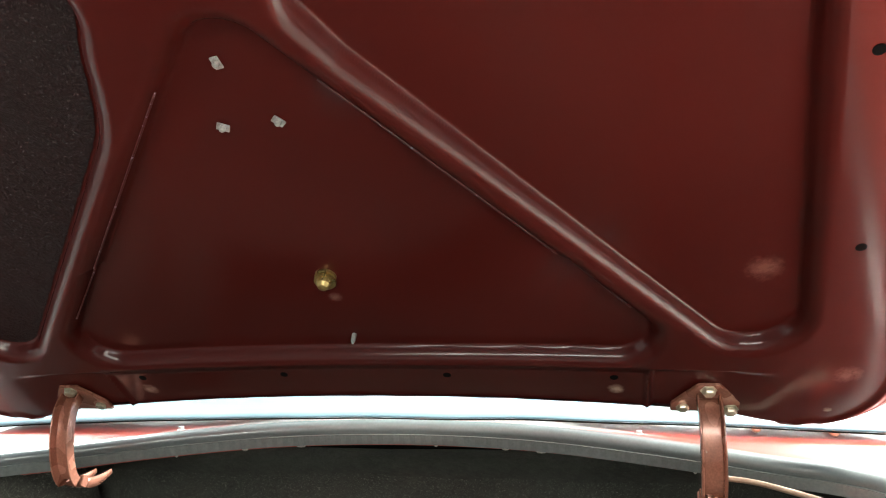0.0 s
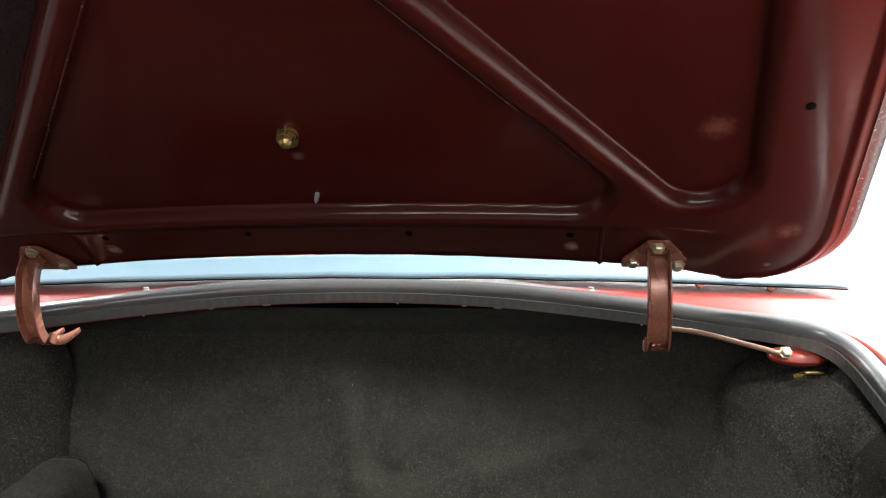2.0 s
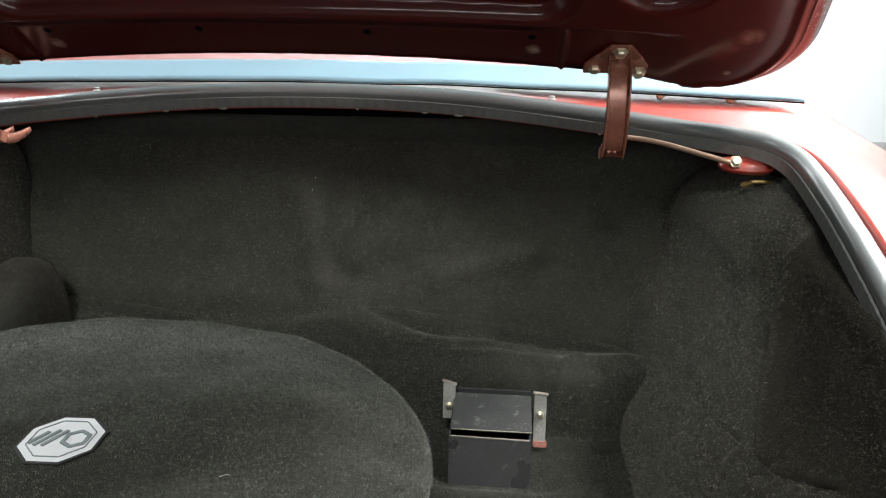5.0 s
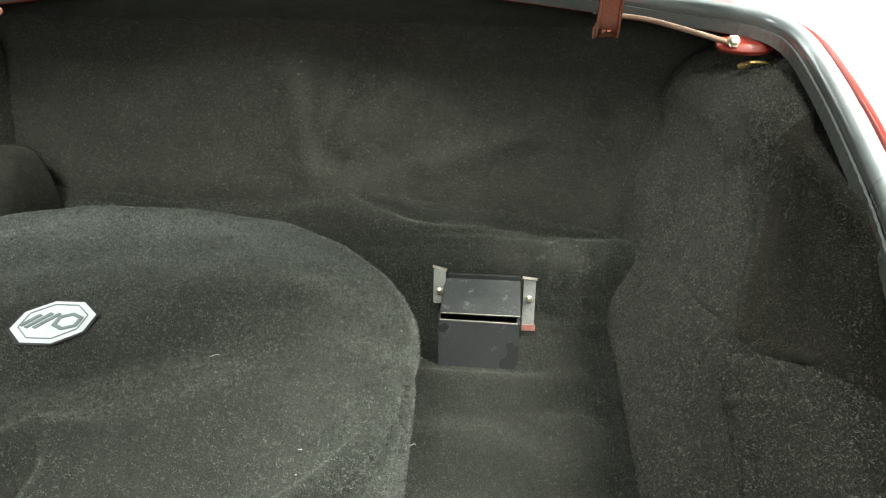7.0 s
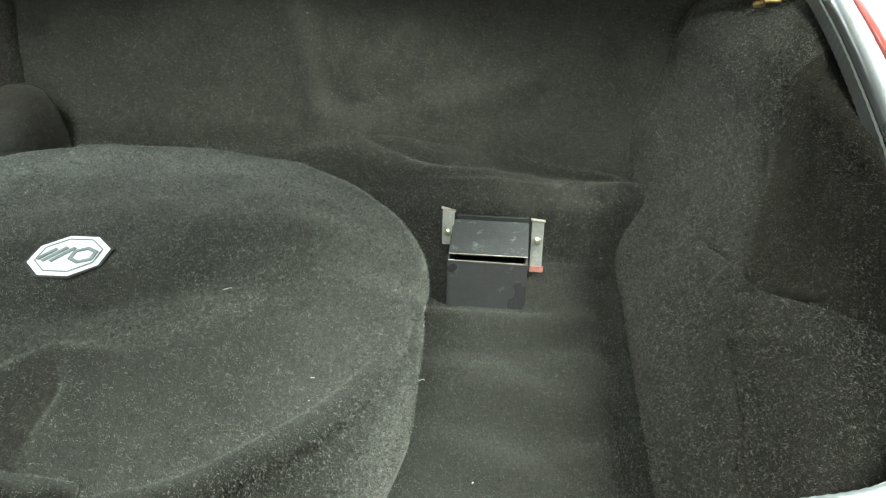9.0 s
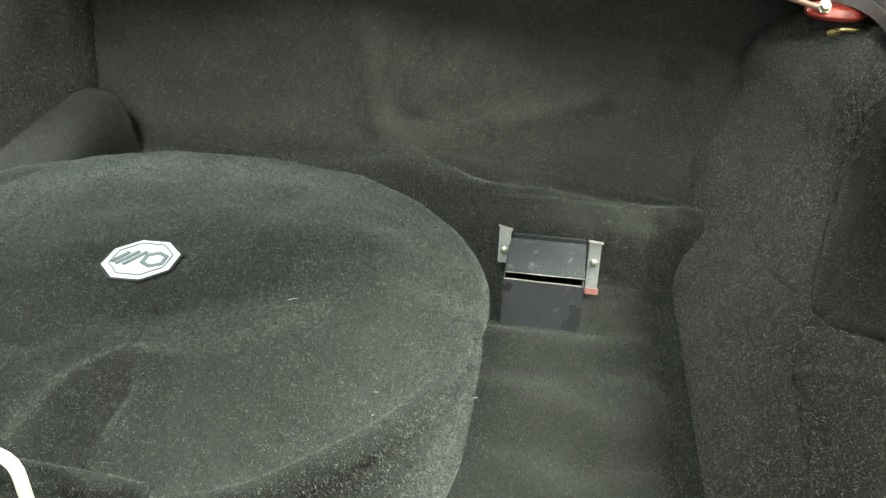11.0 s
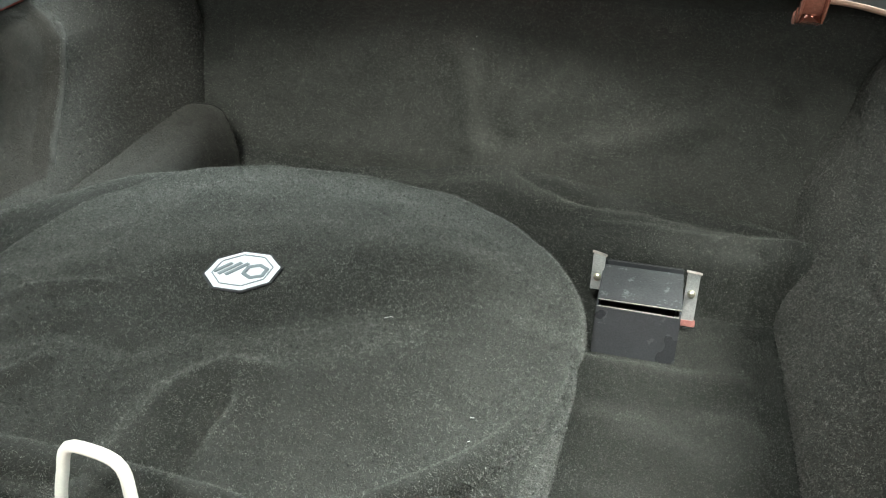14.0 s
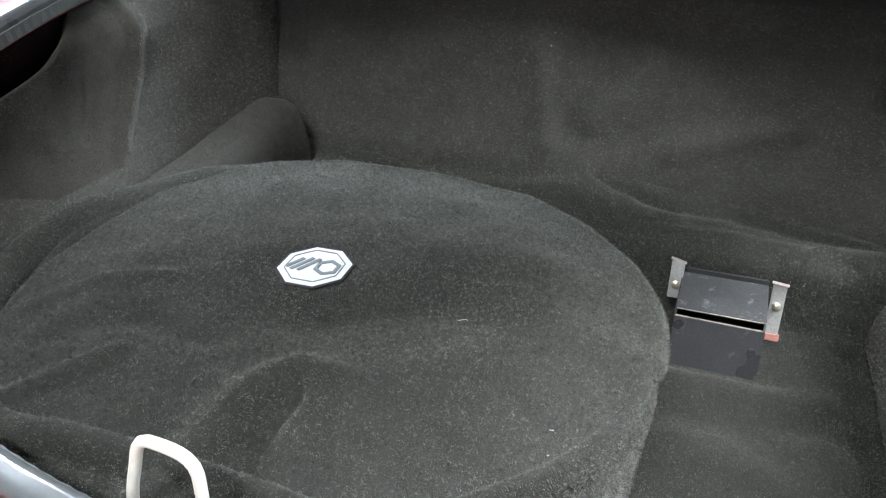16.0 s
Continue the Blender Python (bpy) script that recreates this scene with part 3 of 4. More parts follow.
def lid_height(u, v):
    a = abs(u)
    vv = v - 0.010 * (1 - (u / 0.3) ** 2) if a < 0.3 and v < 0.2 else v
    h = 0.0
    for poly, r in ((CENTRE, 0.035), (SIDE, 0.040)):
        d = seg_distance(u, vv, poly) - r if poly is CENTRE else seg_distance(side_u(u, v), v, poly) - r
        h = max(h, bay_wall(d))
    # recessed front flange between the hinge pads, and the folds over the pads
    bow = 0.010 * (1 - (u / 0.3) ** 2)
    if v < 0.09:
        mid = 0.008 * (1 - smooth01(0.010 + bow, 0.036 + bow, v)) * (1 - smooth01(0.302, 0.309, a))
        pad = 0.010 * (1 - smooth01(0.019, 0.029, v + 0.06 * (a - 0.33))) * smooth01(0.304, 0.312, a) * (1 - smooth01(0.345, 0.44, a))
        h = max(h, mid, pad)
    # rolled edge near the hem
    edge = half_width(v) - a
    h += 0.006 * (1 - smooth01(0.018, 0.030, edge)) - 0.003 * math.exp(-((edge - 0.030) / 0.005) ** 2)
    return h + 0.0006 * rough(u, v, 1, 7)


def lid_uv(s, t, inset=0.0):
    v0 = LENGTH * t
    r = 0.105
    w = half_width(v0) - inset
    if v0 < r:
        w -= r - math.sqrt(max(0, r * r - (r - v0) ** 2))
    if v0 > LENGTH - 0.12:
        k = v0 - (LENGTH - 0.12)
        w -= 0.12 - math.sqrt(max(0, 0.0144 - k * k))
    u = (2 * s - 1) * w
    v = v0 + front_edge(u) * (1 - t) + 0.35 * inset * (1 - 2 * t)
    return u, v


def row_t(t):
    """Rows of the lid lie closer together near the hinges."""
    return t ** 1.25


def lid_inner(s, t):
    u, v = lid_uv(s, row_t(t), 0.022)
    # raised bead round the rim of the panel
    rim = min((1 - abs(2 * s - 1)) * max(0.001, abs(u) / max(0.02, abs(2 * s - 1))), row_t(t) * LENGTH + 0.05 * (1 - smooth01(0.40, 0.48, abs(u))))
    bead = 0.0030 * math.exp(-((rim - 0.009) / 0.0045) ** 2)
    return LIDM @ Vector((u, v, lid_height(u, v) - bead))


def lid_outer(s, t):
    u, v = lid_uv(s, row_t(t))
    crown = 0.045 * (1 - (2 * s - 1) ** 8) * (1 - (2 * row_t(t) - 1) ** 8) + 0.016
    return LIDM @ Vector((u, v, crown))


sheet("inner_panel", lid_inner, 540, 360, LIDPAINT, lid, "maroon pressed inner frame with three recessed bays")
sheet("outer_skin", lid_outer, 60, 50, PAINT, lid, "maroon outer lid skin")


def bay_limits(v):
    """Left and right edge of the left bay's floor across the lid."""
    inside = [-0.46 + 0.001 * k for k in range(420) if seg_distance(side_u(-0.46 + 0.001 * k, v), v, SIDE) < 0.0385]
    return (inside[0], inside[-1]) if inside else (-0.3, -0.299)


BAYROWS = [bay_limits(0.068 + 0.50 * j / 99) for j in range(100)]


def underseal(s, t):
    left, right = BAYROWS[round(t * 99)]
    u, v = left + (right - left) * s, 0.068 + 0.50 * t
    return LIDM @ Vector((u, v, lid_height(u, v) - 0.0012))


sheet("underseal", underseal, 60, 100, UNDERSEAL, lid, "rough dark underseal sprayed in a bay")


def foot_line(ends):
    (au, av), (bu, bv) = ends
    pts = [(au + (bu - au) * k / 59, av + (bv - av) * k / 59) for k in range(60)]
    return [LIDM @ Vector((u, v, lid_height(u, v) - 0.0004)) for u, v in pts]


for ends in (((0.064, 0.396), (0.287, 0.123)), ((-0.064, 0.396), (-0.287, 0.123))):
    sweep("chipped_edge", foot_line(ends), ring(0.0011, 6), HEM, lid, "chipped paint along the foot of a bay", up=Vector((0.3, 0.2, 1)))


def hem_path():
    k = 70
    return [(0, j / k) for j in range(k, 0, -1)] + [(j / k, 0) for j in range(k)] + [(1, j / k) for j in range(k + 1)]


HEMPATH = hem_path()


def hem_f(s, t):
    a, b = HEMPATH[round(s * (len(HEMPATH) - 1))]
    k = 1 - t
    u, v = lid_uv(a, row_t(b), 0.024 * k)
    return LIDM @ Vector((u, v, 0.006 + 0.010 * (1 - k) ** 2 - 0.001 * math.sin(k * 7) + 0.0008 * rough(u, v, 2, 40)))


sheet("hem", hem_f, len(HEMPATH), 9, HEM, lid, "dark folded hem with flaked paint")


def on_lid(u, v, lift=0.0):
    """A pose whose z points out of the lid's inner face, towards the viewer."""
    p = LIDM @ Vector((u, v, lid_height(u, v) - lift))
    z = -(LIDM.to_3x3() @ Vector((0, 0, 1)))
    x = Vector((1, 0, 0))
    y = z.cross(x)
    return Matrix.Translation(p) @ Matrix((x, y, z)).transposed().to_4x4()


# Flat black discs stand in for the shade inside the drilled holes.
for u, v in ((-0.268, 0.006), (-0.09, 0.012), (0.096, 0.010), (0.272, 0.004), (0.463, 0.204), (-0.463, 0.204), (0.433, 0.389)):
    part("drilled_hole", lathe_bm([(0.0044, -0.003), (0.0044, 0.0003), (0.0040, 0.0004)], 18, on_lid(u, v)), BLACK, lid, "small dark drilled hole")

BOLT = [(0.0088, 0), (0.0088, 0.0014), (0.0068, 0.0016), (0.0068, 0.0052), (0.0056, 0.0068), (0.0018, 0.0072)]
for sx in (-1, 1):
    cx = 0.367 if sx > 0 else -0.373
    hinge = empty("hinge_arm", "copper red gooseneck hinge with flanged edges", "")
    hinge.parent = lid
    plate = [(-0.036, -0.025), (0.036, -0.025), (0.036, -0.009), (0.011, 0.026), (-0.011, 0.026), (-0.036, -0.009)]
    part("hinge_plate", prism_bm(plate, 0.004, 0.001, on_lid(cx, -0.032, 0.001)), COPPER, hinge)
    for bx, bv in ((0, -0.015), (-0.024, -0.047), (0.024, -0.047)):
        part("bolt", lathe_bm(BOLT, 6, on_lid(cx + bx, bv, 0.004)), BOLTSTEEL, hinge, "pale passivated hexagon bolt")
    spine = curve_points([(cx, 0.834, 0.957), (cx, 0.822, 0.940), (cx, 0.817, 0.912), (cx, 0.818, 0.888), (cx, 0.825, 0.866), (cx, 0.839, 0.853), (cx, 0.857, 0.848), (cx, 0.876, 0.8495), (cx, 0.896, 0.855)], 52)
    channel = [(-0.0122, 0.0095), (-0.0102, 0.0095), (-0.0092, 0.0), (0.0092, 0.0), (0.0102, 0.0095), (0.0122, 0.0095), (0.0122, -0.0035), (-0.0122, -0.0035)]
    sweep("gooseneck", spine[:37], soft_corners(channel, 0.0007), COPPER, hinge, up=Vector((0, -0.75, 0.66)))
    for fx in (-0.0112, 0.0112):
        tip = [p + Vector((fx, 0, 0)) for p in spine[36:52 if sx < 0 else 43]]
        sweep("flange_tip", tip, [(-0.0010, -0.0035), (0.0010, -0.0035), (0.0010, 0.0095), (-0.0010, 0.0095)], COPPER, hinge, up=Vector((0, -0.75, 0.66)), scales=[1 - 0.6 * (k / len(tip)) ** 2 for k in range(len(tip))])

# ---- boot carpets ----
def creases(x, y, lines):
    """Sum of sharp ridges (plus) and valleys (minus) along polylines: height, width, points."""
    h = 0.0
    for amp, width, pts in lines:
        best = 9.0
        for (ax, ay), (bx, by) in zip(pts, pts[1:]):
            dx, dy = bx - ax, by - ay
            t = min(1, max(0, ((x - ax) * dx + (y - ay) * dy) / (dx * dx + dy * dy)))
            best = min(best, (x - ax - t * dx) ** 2 + (y - ay - t * dy) ** 2)
        if best < 9 * width * width:
            h += amp * math.exp(-best / (width * width))
    return h


SIDE_CREASES = [
    (-0.0053, 0.0100, [(0.945, 0.73), (0.928, 0.703), (0.902, 0.672), (0.857, 0.637), (0.784, 0.614), (0.718, 0.615)]),
    (-0.0039, 0.0045, [(0.718, 0.615), (0.659, 0.621), (0.600, 0.635)]),
    (0.0039, 0.0024, [(0.688, 0.791), (0.681, 0.755), (0.677, 0.725), (0.642, 0.686), (0.597, 0.663), (0.563, 0.651), (0.539, 0.653), (0.504, 0.668), (0.469, 0.688)]),
    (0.0023, 0.0045, [(0.589, 0.634), (0.592, 0.617), (0.577, 0.602), (0.546, 0.589), (0.549, 0.576), (0.586, 0.555), (0.626, 0.539)]),
    (-0.0033, 0.0045, [(0.578, 0.631), (0.553, 0.634), (0.515, 0.656), (0.481, 0.675)]),
    (0.0031, 0.0036, [(0.510, 0.615), (0.463, 0.650), (0.443, 0.661), (0.424, 0.665)]),
    (-0.0039, 0.0050, [(0.540, 0.612), (0.525, 0.615), (0.479, 0.604), (0.435, 0.597), (0.394, 0.578)]),
    (0.0026, 0.0060, [(0.503, 0.584), (0.458, 0.575), (0.403, 0.567)]),
    (0.0017, 0.0050, [(0.781, 0.568), (0.746, 0.593), (0.705, 0.608)]),
    (-0.0025, 0.0060, [(0.60, 0.572), (0.64, 0.556)]),
    (0.0078, 0.0200, [(0.93, 0.775), (0.87, 0.770), (0.80, 0.745)]),
]
LEFT_CREASES = [
    (0.0036, 0.0026, [(0.800, 0.800), (0.793, 0.782), (0.781, 0.755), (0.761, 0.723), (0.729, 0.688), (0.690, 0.658)]),
    (0.0070, 0.0240, [(0.88, 0.79), (0.86, 0.74), (0.80, 0.68)]),
    (-0.0060, 0.0160, [(0.72, 0.80), (0.69, 0.74), (0.66, 0.68)]),
    (0.0040, 0.0160, [(0.64, 0.78), (0.60, 0.70)]),
]
WALL_CREASES = [
    (0.0071, 0.018, [(-0.012, 0.645), (-0.033, 0.758)]),
    (0.0056, 0.016, [(0.053, 0.668), (0.12, 0.74)]),
    (-0.0056, 0.014, [(0.01, 0.66), (0.06, 0.79)]),
    (0.0056, 0.02, [(0.16, 0.65), (0.30, 0.70)]),
    (0.0056, 0.02, [(-0.25, 0.70), (-0.15, 0.76)]),
    (-0.0056, 0.02, [(0.30, 0.66), (0.36, 0.80)]),
]

FLOOR = 0.485


FLOOR_FOLDS = [
    (0.0042, 0.020, [(0.17, 0.695), (0.27, 0.690), (0.36, 0.705)]),
    (-0.0055, 0.026, [(0.20, 0.640), (0.28, 0.635), (0.33, 0.655)]),
    (0.0052, 0.030, [(0.25, 0.575), (0.34, 0.565), (0.37, 0.600)]),
    (-0.0046, 0.022, [(0.30, 0.500), (0.38, 0.535)]),
    (0.0046, 0.026, [(0.22, 0.490), (0.31, 0.455)]),
    (-0.0081, 0.012, [(0.385, 0.80), (0.380, 0.70), (0.385, 0.56), (0.38, 0.45)]),
]


def floor_f(s, t):
    x, y = -0.60 + 1.05 * s, 0.21 + 0.66 * t
    # pressed flat under the steel bracket
    free = 1 - (1 - smooth01(0.0, 0.04, abs(x - 0.243) - 0.05)) * (1 - smooth01(0.0, 0.015, 0.720 - y))
    return Vector((x, y, FLOOR + free * (0.003 * rough(x, y, 0, 10) + 0.0025 * rough(x, y, 5, 26) + creases(x, y, FLOOR_FOLDS)) - 0.004 * (1 - free)))


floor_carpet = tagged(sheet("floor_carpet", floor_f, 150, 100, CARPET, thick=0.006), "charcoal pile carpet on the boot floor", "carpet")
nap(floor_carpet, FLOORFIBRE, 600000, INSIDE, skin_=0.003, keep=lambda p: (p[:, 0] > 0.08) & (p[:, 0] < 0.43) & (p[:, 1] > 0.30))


def spline(prof, t):
    k = t * (len(prof) - 1)
    i = min(len(prof) - 2, int(k))
    f = k - i
    p = [prof[min(len(prof) - 1, max(0, i + d))] for d in (-1, 0, 1, 2)]
    return [0.5 * (2 * p[1][c] + (p[2][c] - p[0][c]) * f + (2 * p[0][c] - 5 * p[1][c] + 4 * p[2][c] - p[3][c]) * f * f + (3 * p[1][c] - p[0][c] - 3 * p[2][c] + p[3][c]) * f ** 3) for c in (0, 1)]


FOOT = ((-0.60, 0.600), (-0.38, 0.597), (-0.21, 0.589), (-0.06, 0.604), (0.03, 0.614), (0.10, 0.602), (0.15, 0.596), (0.235, 0.585), (0.325, 0.574), (0.405, 0.565), (0.60, 0.560))
BROW = ((-0.60, 0.559), (0.0, 0.556), (0.11, 0.555), (0.224, 0.569), (0.321, 0.567), (0.407, 0.577), (0.60, 0.580))


def wall_f(s, t):
    x = -0.58 + 1.16 * s
    y, z = spline([(1.135, 0.842), (1.080, 0.842), (1.032, 0.826), (1.000, 0.788), (0.974, 0.72), (0.962, 0.65), (0.955, along(FOOT, x) - 0.006)], t)
    return Vector((x, y + rough(x, z, 2, 6) * 0.007 + rough(x, z, 9, 17) * 0.003 - creases(x, z, WALL_CREASES), z))


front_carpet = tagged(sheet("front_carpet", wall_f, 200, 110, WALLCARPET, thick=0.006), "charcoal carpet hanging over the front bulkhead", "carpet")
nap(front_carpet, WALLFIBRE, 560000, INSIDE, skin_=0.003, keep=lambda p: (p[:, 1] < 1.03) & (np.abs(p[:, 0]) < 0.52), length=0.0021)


LEDGE_FOLDS = [
    (-0.0060, 0.0140, [(0.13, 0.936), (0.22, 0.926), (0.30, 0.920), (0.42, 0.916)]),
    (-0.0050, 0.0070, [(0.055, 0.950), (0.10, 0.942), (0.17, 0.931)]),
    (0.0024, 0.0100, [(0.09, 0.954), (0.20, 0.944), (0.40, 0.939)]),
    (0.0036, 0.0170, [(0.12, 0.894), (0.22, 0.880), (0.31, 0.878), (0.36, 0.884), (0.41, 0.878)]),
    (-0.0063, 0.0080, [(0.375, 0.862), (0.392, 0.845), (0.40, 0.82)]),
    (-0.0050, 0.0090, [(0.295, 0.862), (0.30, 0.84)]),
    (0.0050, 0.0060, [(0.352, 0.885), (0.33, 0.868), (0.322, 0.846)]),
    (-0.0050, 0.0070, [(-0.30, 0.94), (-0.20, 0.935)]),
]


def ledge_f(s, t):
    x = -0.58 + 1.16 * s
    hump = 0.016 * math.exp(-((x - 0.02) / 0.055) ** 2)
    back = along(FOOT, x)
    brow = along(BROW, x)
    fall = back - brow
    prof = [(0.975, back + 0.006), (0.955, back), (0.938, back - 0.22 * fall - 0.003 + 0.4 * hump), (0.915, back - 0.48 * fall + 0.7 * hump), (0.895, back - 0.74 * fall + 0.6 * hump), (0.877, brow + 0.004 + 0.5 * hump),
            (0.862, brow + 0.2 * hump), (0.850, brow - 0.013), (0.843, 0.518), (0.838, 0.492), (0.825, 0.476)]
    y, z = spline(prof, t)
    top = smooth01(0.50, 0.55, z)
    wob = rough(x, y, 2, 9) * 0.003 + rough(x, y, 9, 24) * 0.0025
    hem = 0.003 * math.sin(x * 118 + 2 * math.sin(x * 31)) * math.exp(-((y - 0.853) / 0.012) ** 2) * smooth01(0.1, 0.16, x)
    fold_ = creases(x, y, LEDGE_FOLDS) * top
    return Vector((x, y - hem - 0.3 * fold_ - 0.004 * rough(x, z, 5, 30) * (1 - top), z + wob * top + fold_))


ledge_carpet = tagged(sheet("ledge_carpet", ledge_f, 200, 110, COVERCARPET, thick=0.006), "rumpled charcoal carpet over the ledge below the bulkhead", "carpet")
# Paler bulkhead fibre here makes up for weak light on the ledge.
nap(ledge_carpet, WALLFIBRE, 600000, INSIDE, skin_=0.003, keep=lambda p: (np.abs(p[:, 0]) < 0.46) & (p[:, 1] < 0.965))


SIDE_PROFILE = ((0.485, 0.407), (0.515, 0.410), (0.538, 0.420), (0.58, 0.447), (0.63, 0.473), (0.69, 0.507), (0.75, 0.520), (0.84, 0.530), (0.95, 0.57))
FRONT_EDGE = ((0.485, 0.430), (0.577, 0.431), (0.635, 0.432), (0.722, 0.462), (0.770, 0.474), (0.805, 0.500), (0.83, 0.54), (0.9, 0.60))


LEFT_EDGE = ((0.485, 0.440), (0.66, 0.440), (0.70, 0.438), (0.755, 0.436), (0.80, 0.440), (0.83, 0.46), (0.9, 0.56))
RIGHT_ARCH = ((0.60, 0.470), (0.651, 0.560), (0.663, 0.594), (0.686, 0.639), (0.725, 0.674), (0.755, 0.679), (0.791, 0.686), (0.90, 0.690))
LEFT_ARCH = ((0.60, 0.600), (0.658, 0.687), (0.688, 0.726), (0.723, 0.758), (0.755, 0.778), (0.782, 0.790), (0.90, 0.800))


def side_shape(y, z, right):
    k = smooth01(0.80, 0.955, y)
    x = along(SIDE_PROFILE, z) * (1 - k) + along(FRONT_EDGE if right else LEFT_EDGE, z) * k
    # recess of the wheel arch behind the slanting seam
    x += 0.012 * (1 - smooth01(-0.022, 0.001, y - along(RIGHT_ARCH if right else LEFT_ARCH, z))) * smooth01(0.63, 0.68, z)
    # the boot narrows towards the tail
    x -= 0.05 * max(0, 0.68 - y) * smooth01(0.56, 0.70, z)
    # lower bulge over the wheel arch
    x -= 0.004 * math.exp(-((z - 0.60) / 0.05) ** 2) * smooth01(0.40, 0.55, y)
    x += 0.045 * smooth01(0.785, 0.85, z) * (1 if right else 1 - k) - creases(y, z, SIDE_CREASES if right else LEFT_CREASES)
    calm = 1 - 0.7 * smooth01(0.8, 0.92, y)
    return x + calm * 0.0025 * rough(y, z, 1.3 if right else 5.3, 7) + 0.0016 * rough(y, z, 4.1, 25)


def side_f(sx):
    def f(s, t):
        y = 0.22 + 0.76 * s
        top = plane_z(y) - 0.006 - 0.03 * smooth01(0.86, 0.95, y)
        if sx < 0:
            top -= 0.055 * (1 - smooth01(0.60, 0.80, y))
        z = FLOOR + 0.007 + (top - FLOOR - 0.007) * t
        return Vector((sx * min(0.575, side_shape(y, z, sx > 0)), y, z))
    return f


for sx in (1, -1):
    side_carpet = tagged(sheet("side_carpet", side_f(sx), 330, 210, SIDECARPET, thick=0.008), "creased brown black carpet over the boot side, wheel arch toned darker for shade", "carpet", "side carpets")
    seam = RIGHT_ARCH if sx > 0 else LEFT_ARCH

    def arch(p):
        """The part over the wheel arch, behind the seam, toned darker as shade."""
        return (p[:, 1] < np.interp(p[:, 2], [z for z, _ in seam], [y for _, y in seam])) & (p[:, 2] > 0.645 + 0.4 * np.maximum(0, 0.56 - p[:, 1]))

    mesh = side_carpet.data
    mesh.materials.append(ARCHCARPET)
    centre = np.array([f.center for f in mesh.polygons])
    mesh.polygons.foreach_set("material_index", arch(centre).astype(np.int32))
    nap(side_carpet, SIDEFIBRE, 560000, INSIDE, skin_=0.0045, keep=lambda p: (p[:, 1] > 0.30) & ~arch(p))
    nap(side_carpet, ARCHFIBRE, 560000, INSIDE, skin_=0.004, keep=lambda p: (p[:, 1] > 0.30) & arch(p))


def bolster_f(s, t):
    a = t * math.pi
    y = 0.50 + 0.425 * s
    end = math.sqrt(max(0, 1 - max(0, (s - 0.92) / 0.08) ** 2))
    x = -0.402 + 0.046 * math.copysign(abs(math.cos(a)) ** 0.5, math.cos(a)) * (0.5 + 0.5 * end)
    top = 0.652 + 0.13 * (y - 0.707)
    z = FLOOR + (top - FLOOR) * abs(math.sin(a)) ** 0.45 * (0.82 + 0.18 * end)
    return Vector((x + 0.004 * rough(y, z, 2, 14), y, z))


bolster = empty("carpet_bolster", "rounded brown black carpet bolster against the bulkhead", "carpet")
# Bolster: side carpet tone under the darker arch fibre.
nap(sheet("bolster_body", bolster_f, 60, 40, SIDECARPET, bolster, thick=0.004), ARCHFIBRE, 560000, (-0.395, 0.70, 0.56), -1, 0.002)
sweep("frayed_seam", [bolster_f(0.955 + 0.004 * math.sin(5 * k), 0.06 + 0.88 * k / 39) + Vector((0, 0, 0.002)) for k in range(40)], ring(0.0022, 6), CARPET, bolster, "frayed seam round the end")

# ---- spare wheel under its cover ----
WX, WY, WR = -0.080, 0.468, 0.272
cover = empty("spare_wheel_cover", "round charcoal carpet cover over a spare wheel", "wheel cover")


COVER_FOLDS = [
    (0.0145, 0.018, [(-0.066, 0.235), (-0.059, 0.256), (-0.048, 0.294), (-0.039, 0.322), (-0.026, 0.338), (-0.010, 0.337)]),
    (0.0045, 0.050, [(-0.130, 0.250), (-0.085, 0.300), (-0.060, 0.335)]),
    (-0.0205, 0.0115, [(-0.012, 0.225), (-0.026, 0.255), (-0.031, 0.279), (-0.028, 0.304), (-0.024, 0.320)]),
    (0.0085, 0.044, [(0.016, 0.336), (0.058, 0.370), (0.096, 0.410), (0.112, 0.455), (0.090, 0.530)]),
    (-0.0100, 0.038, [(-0.060, 0.418), (-0.010, 0.444), (0.030, 0.470)]),
    (-0.0045, 0.026, [(0.060, 0.270), (0.103, 0.330), (0.140, 0.390)]),
    (0.0072, 0.010, [(-0.300, 0.366), (-0.278, 0.381), (-0.250, 0.399), (-0.205, 0.421)]),
    (0.0066, 0.009, [(-0.225, 0.270), (-0.196, 0.298), (-0.172, 0.322)]),
    (-0.0072, 0.016, [(-0.240, 0.340), (-0.180, 0.370), (-0.120, 0.360)]),
    (0.0045, 0.030, [(-0.150, 0.480), (-0.05, 0.540), (0.03, 0.560)]),
    (-0.0037, 0.030, [(-0.200, 0.560), (-0.12, 0.600), (-0.02, 0.620)]),
]


def cover_top(x, y):
    z = 0.678 + 0.005 * rough(x, y, 0.5, 7) + 0.003 * rough(x, y, 3, 18)
    calm = 1 - math.exp(-((x + 0.094) ** 2 + (y - 0.476) ** 2) / 0.045 ** 2)
    z += creases(x, y, COVER_FOLDS) * calm
    return z


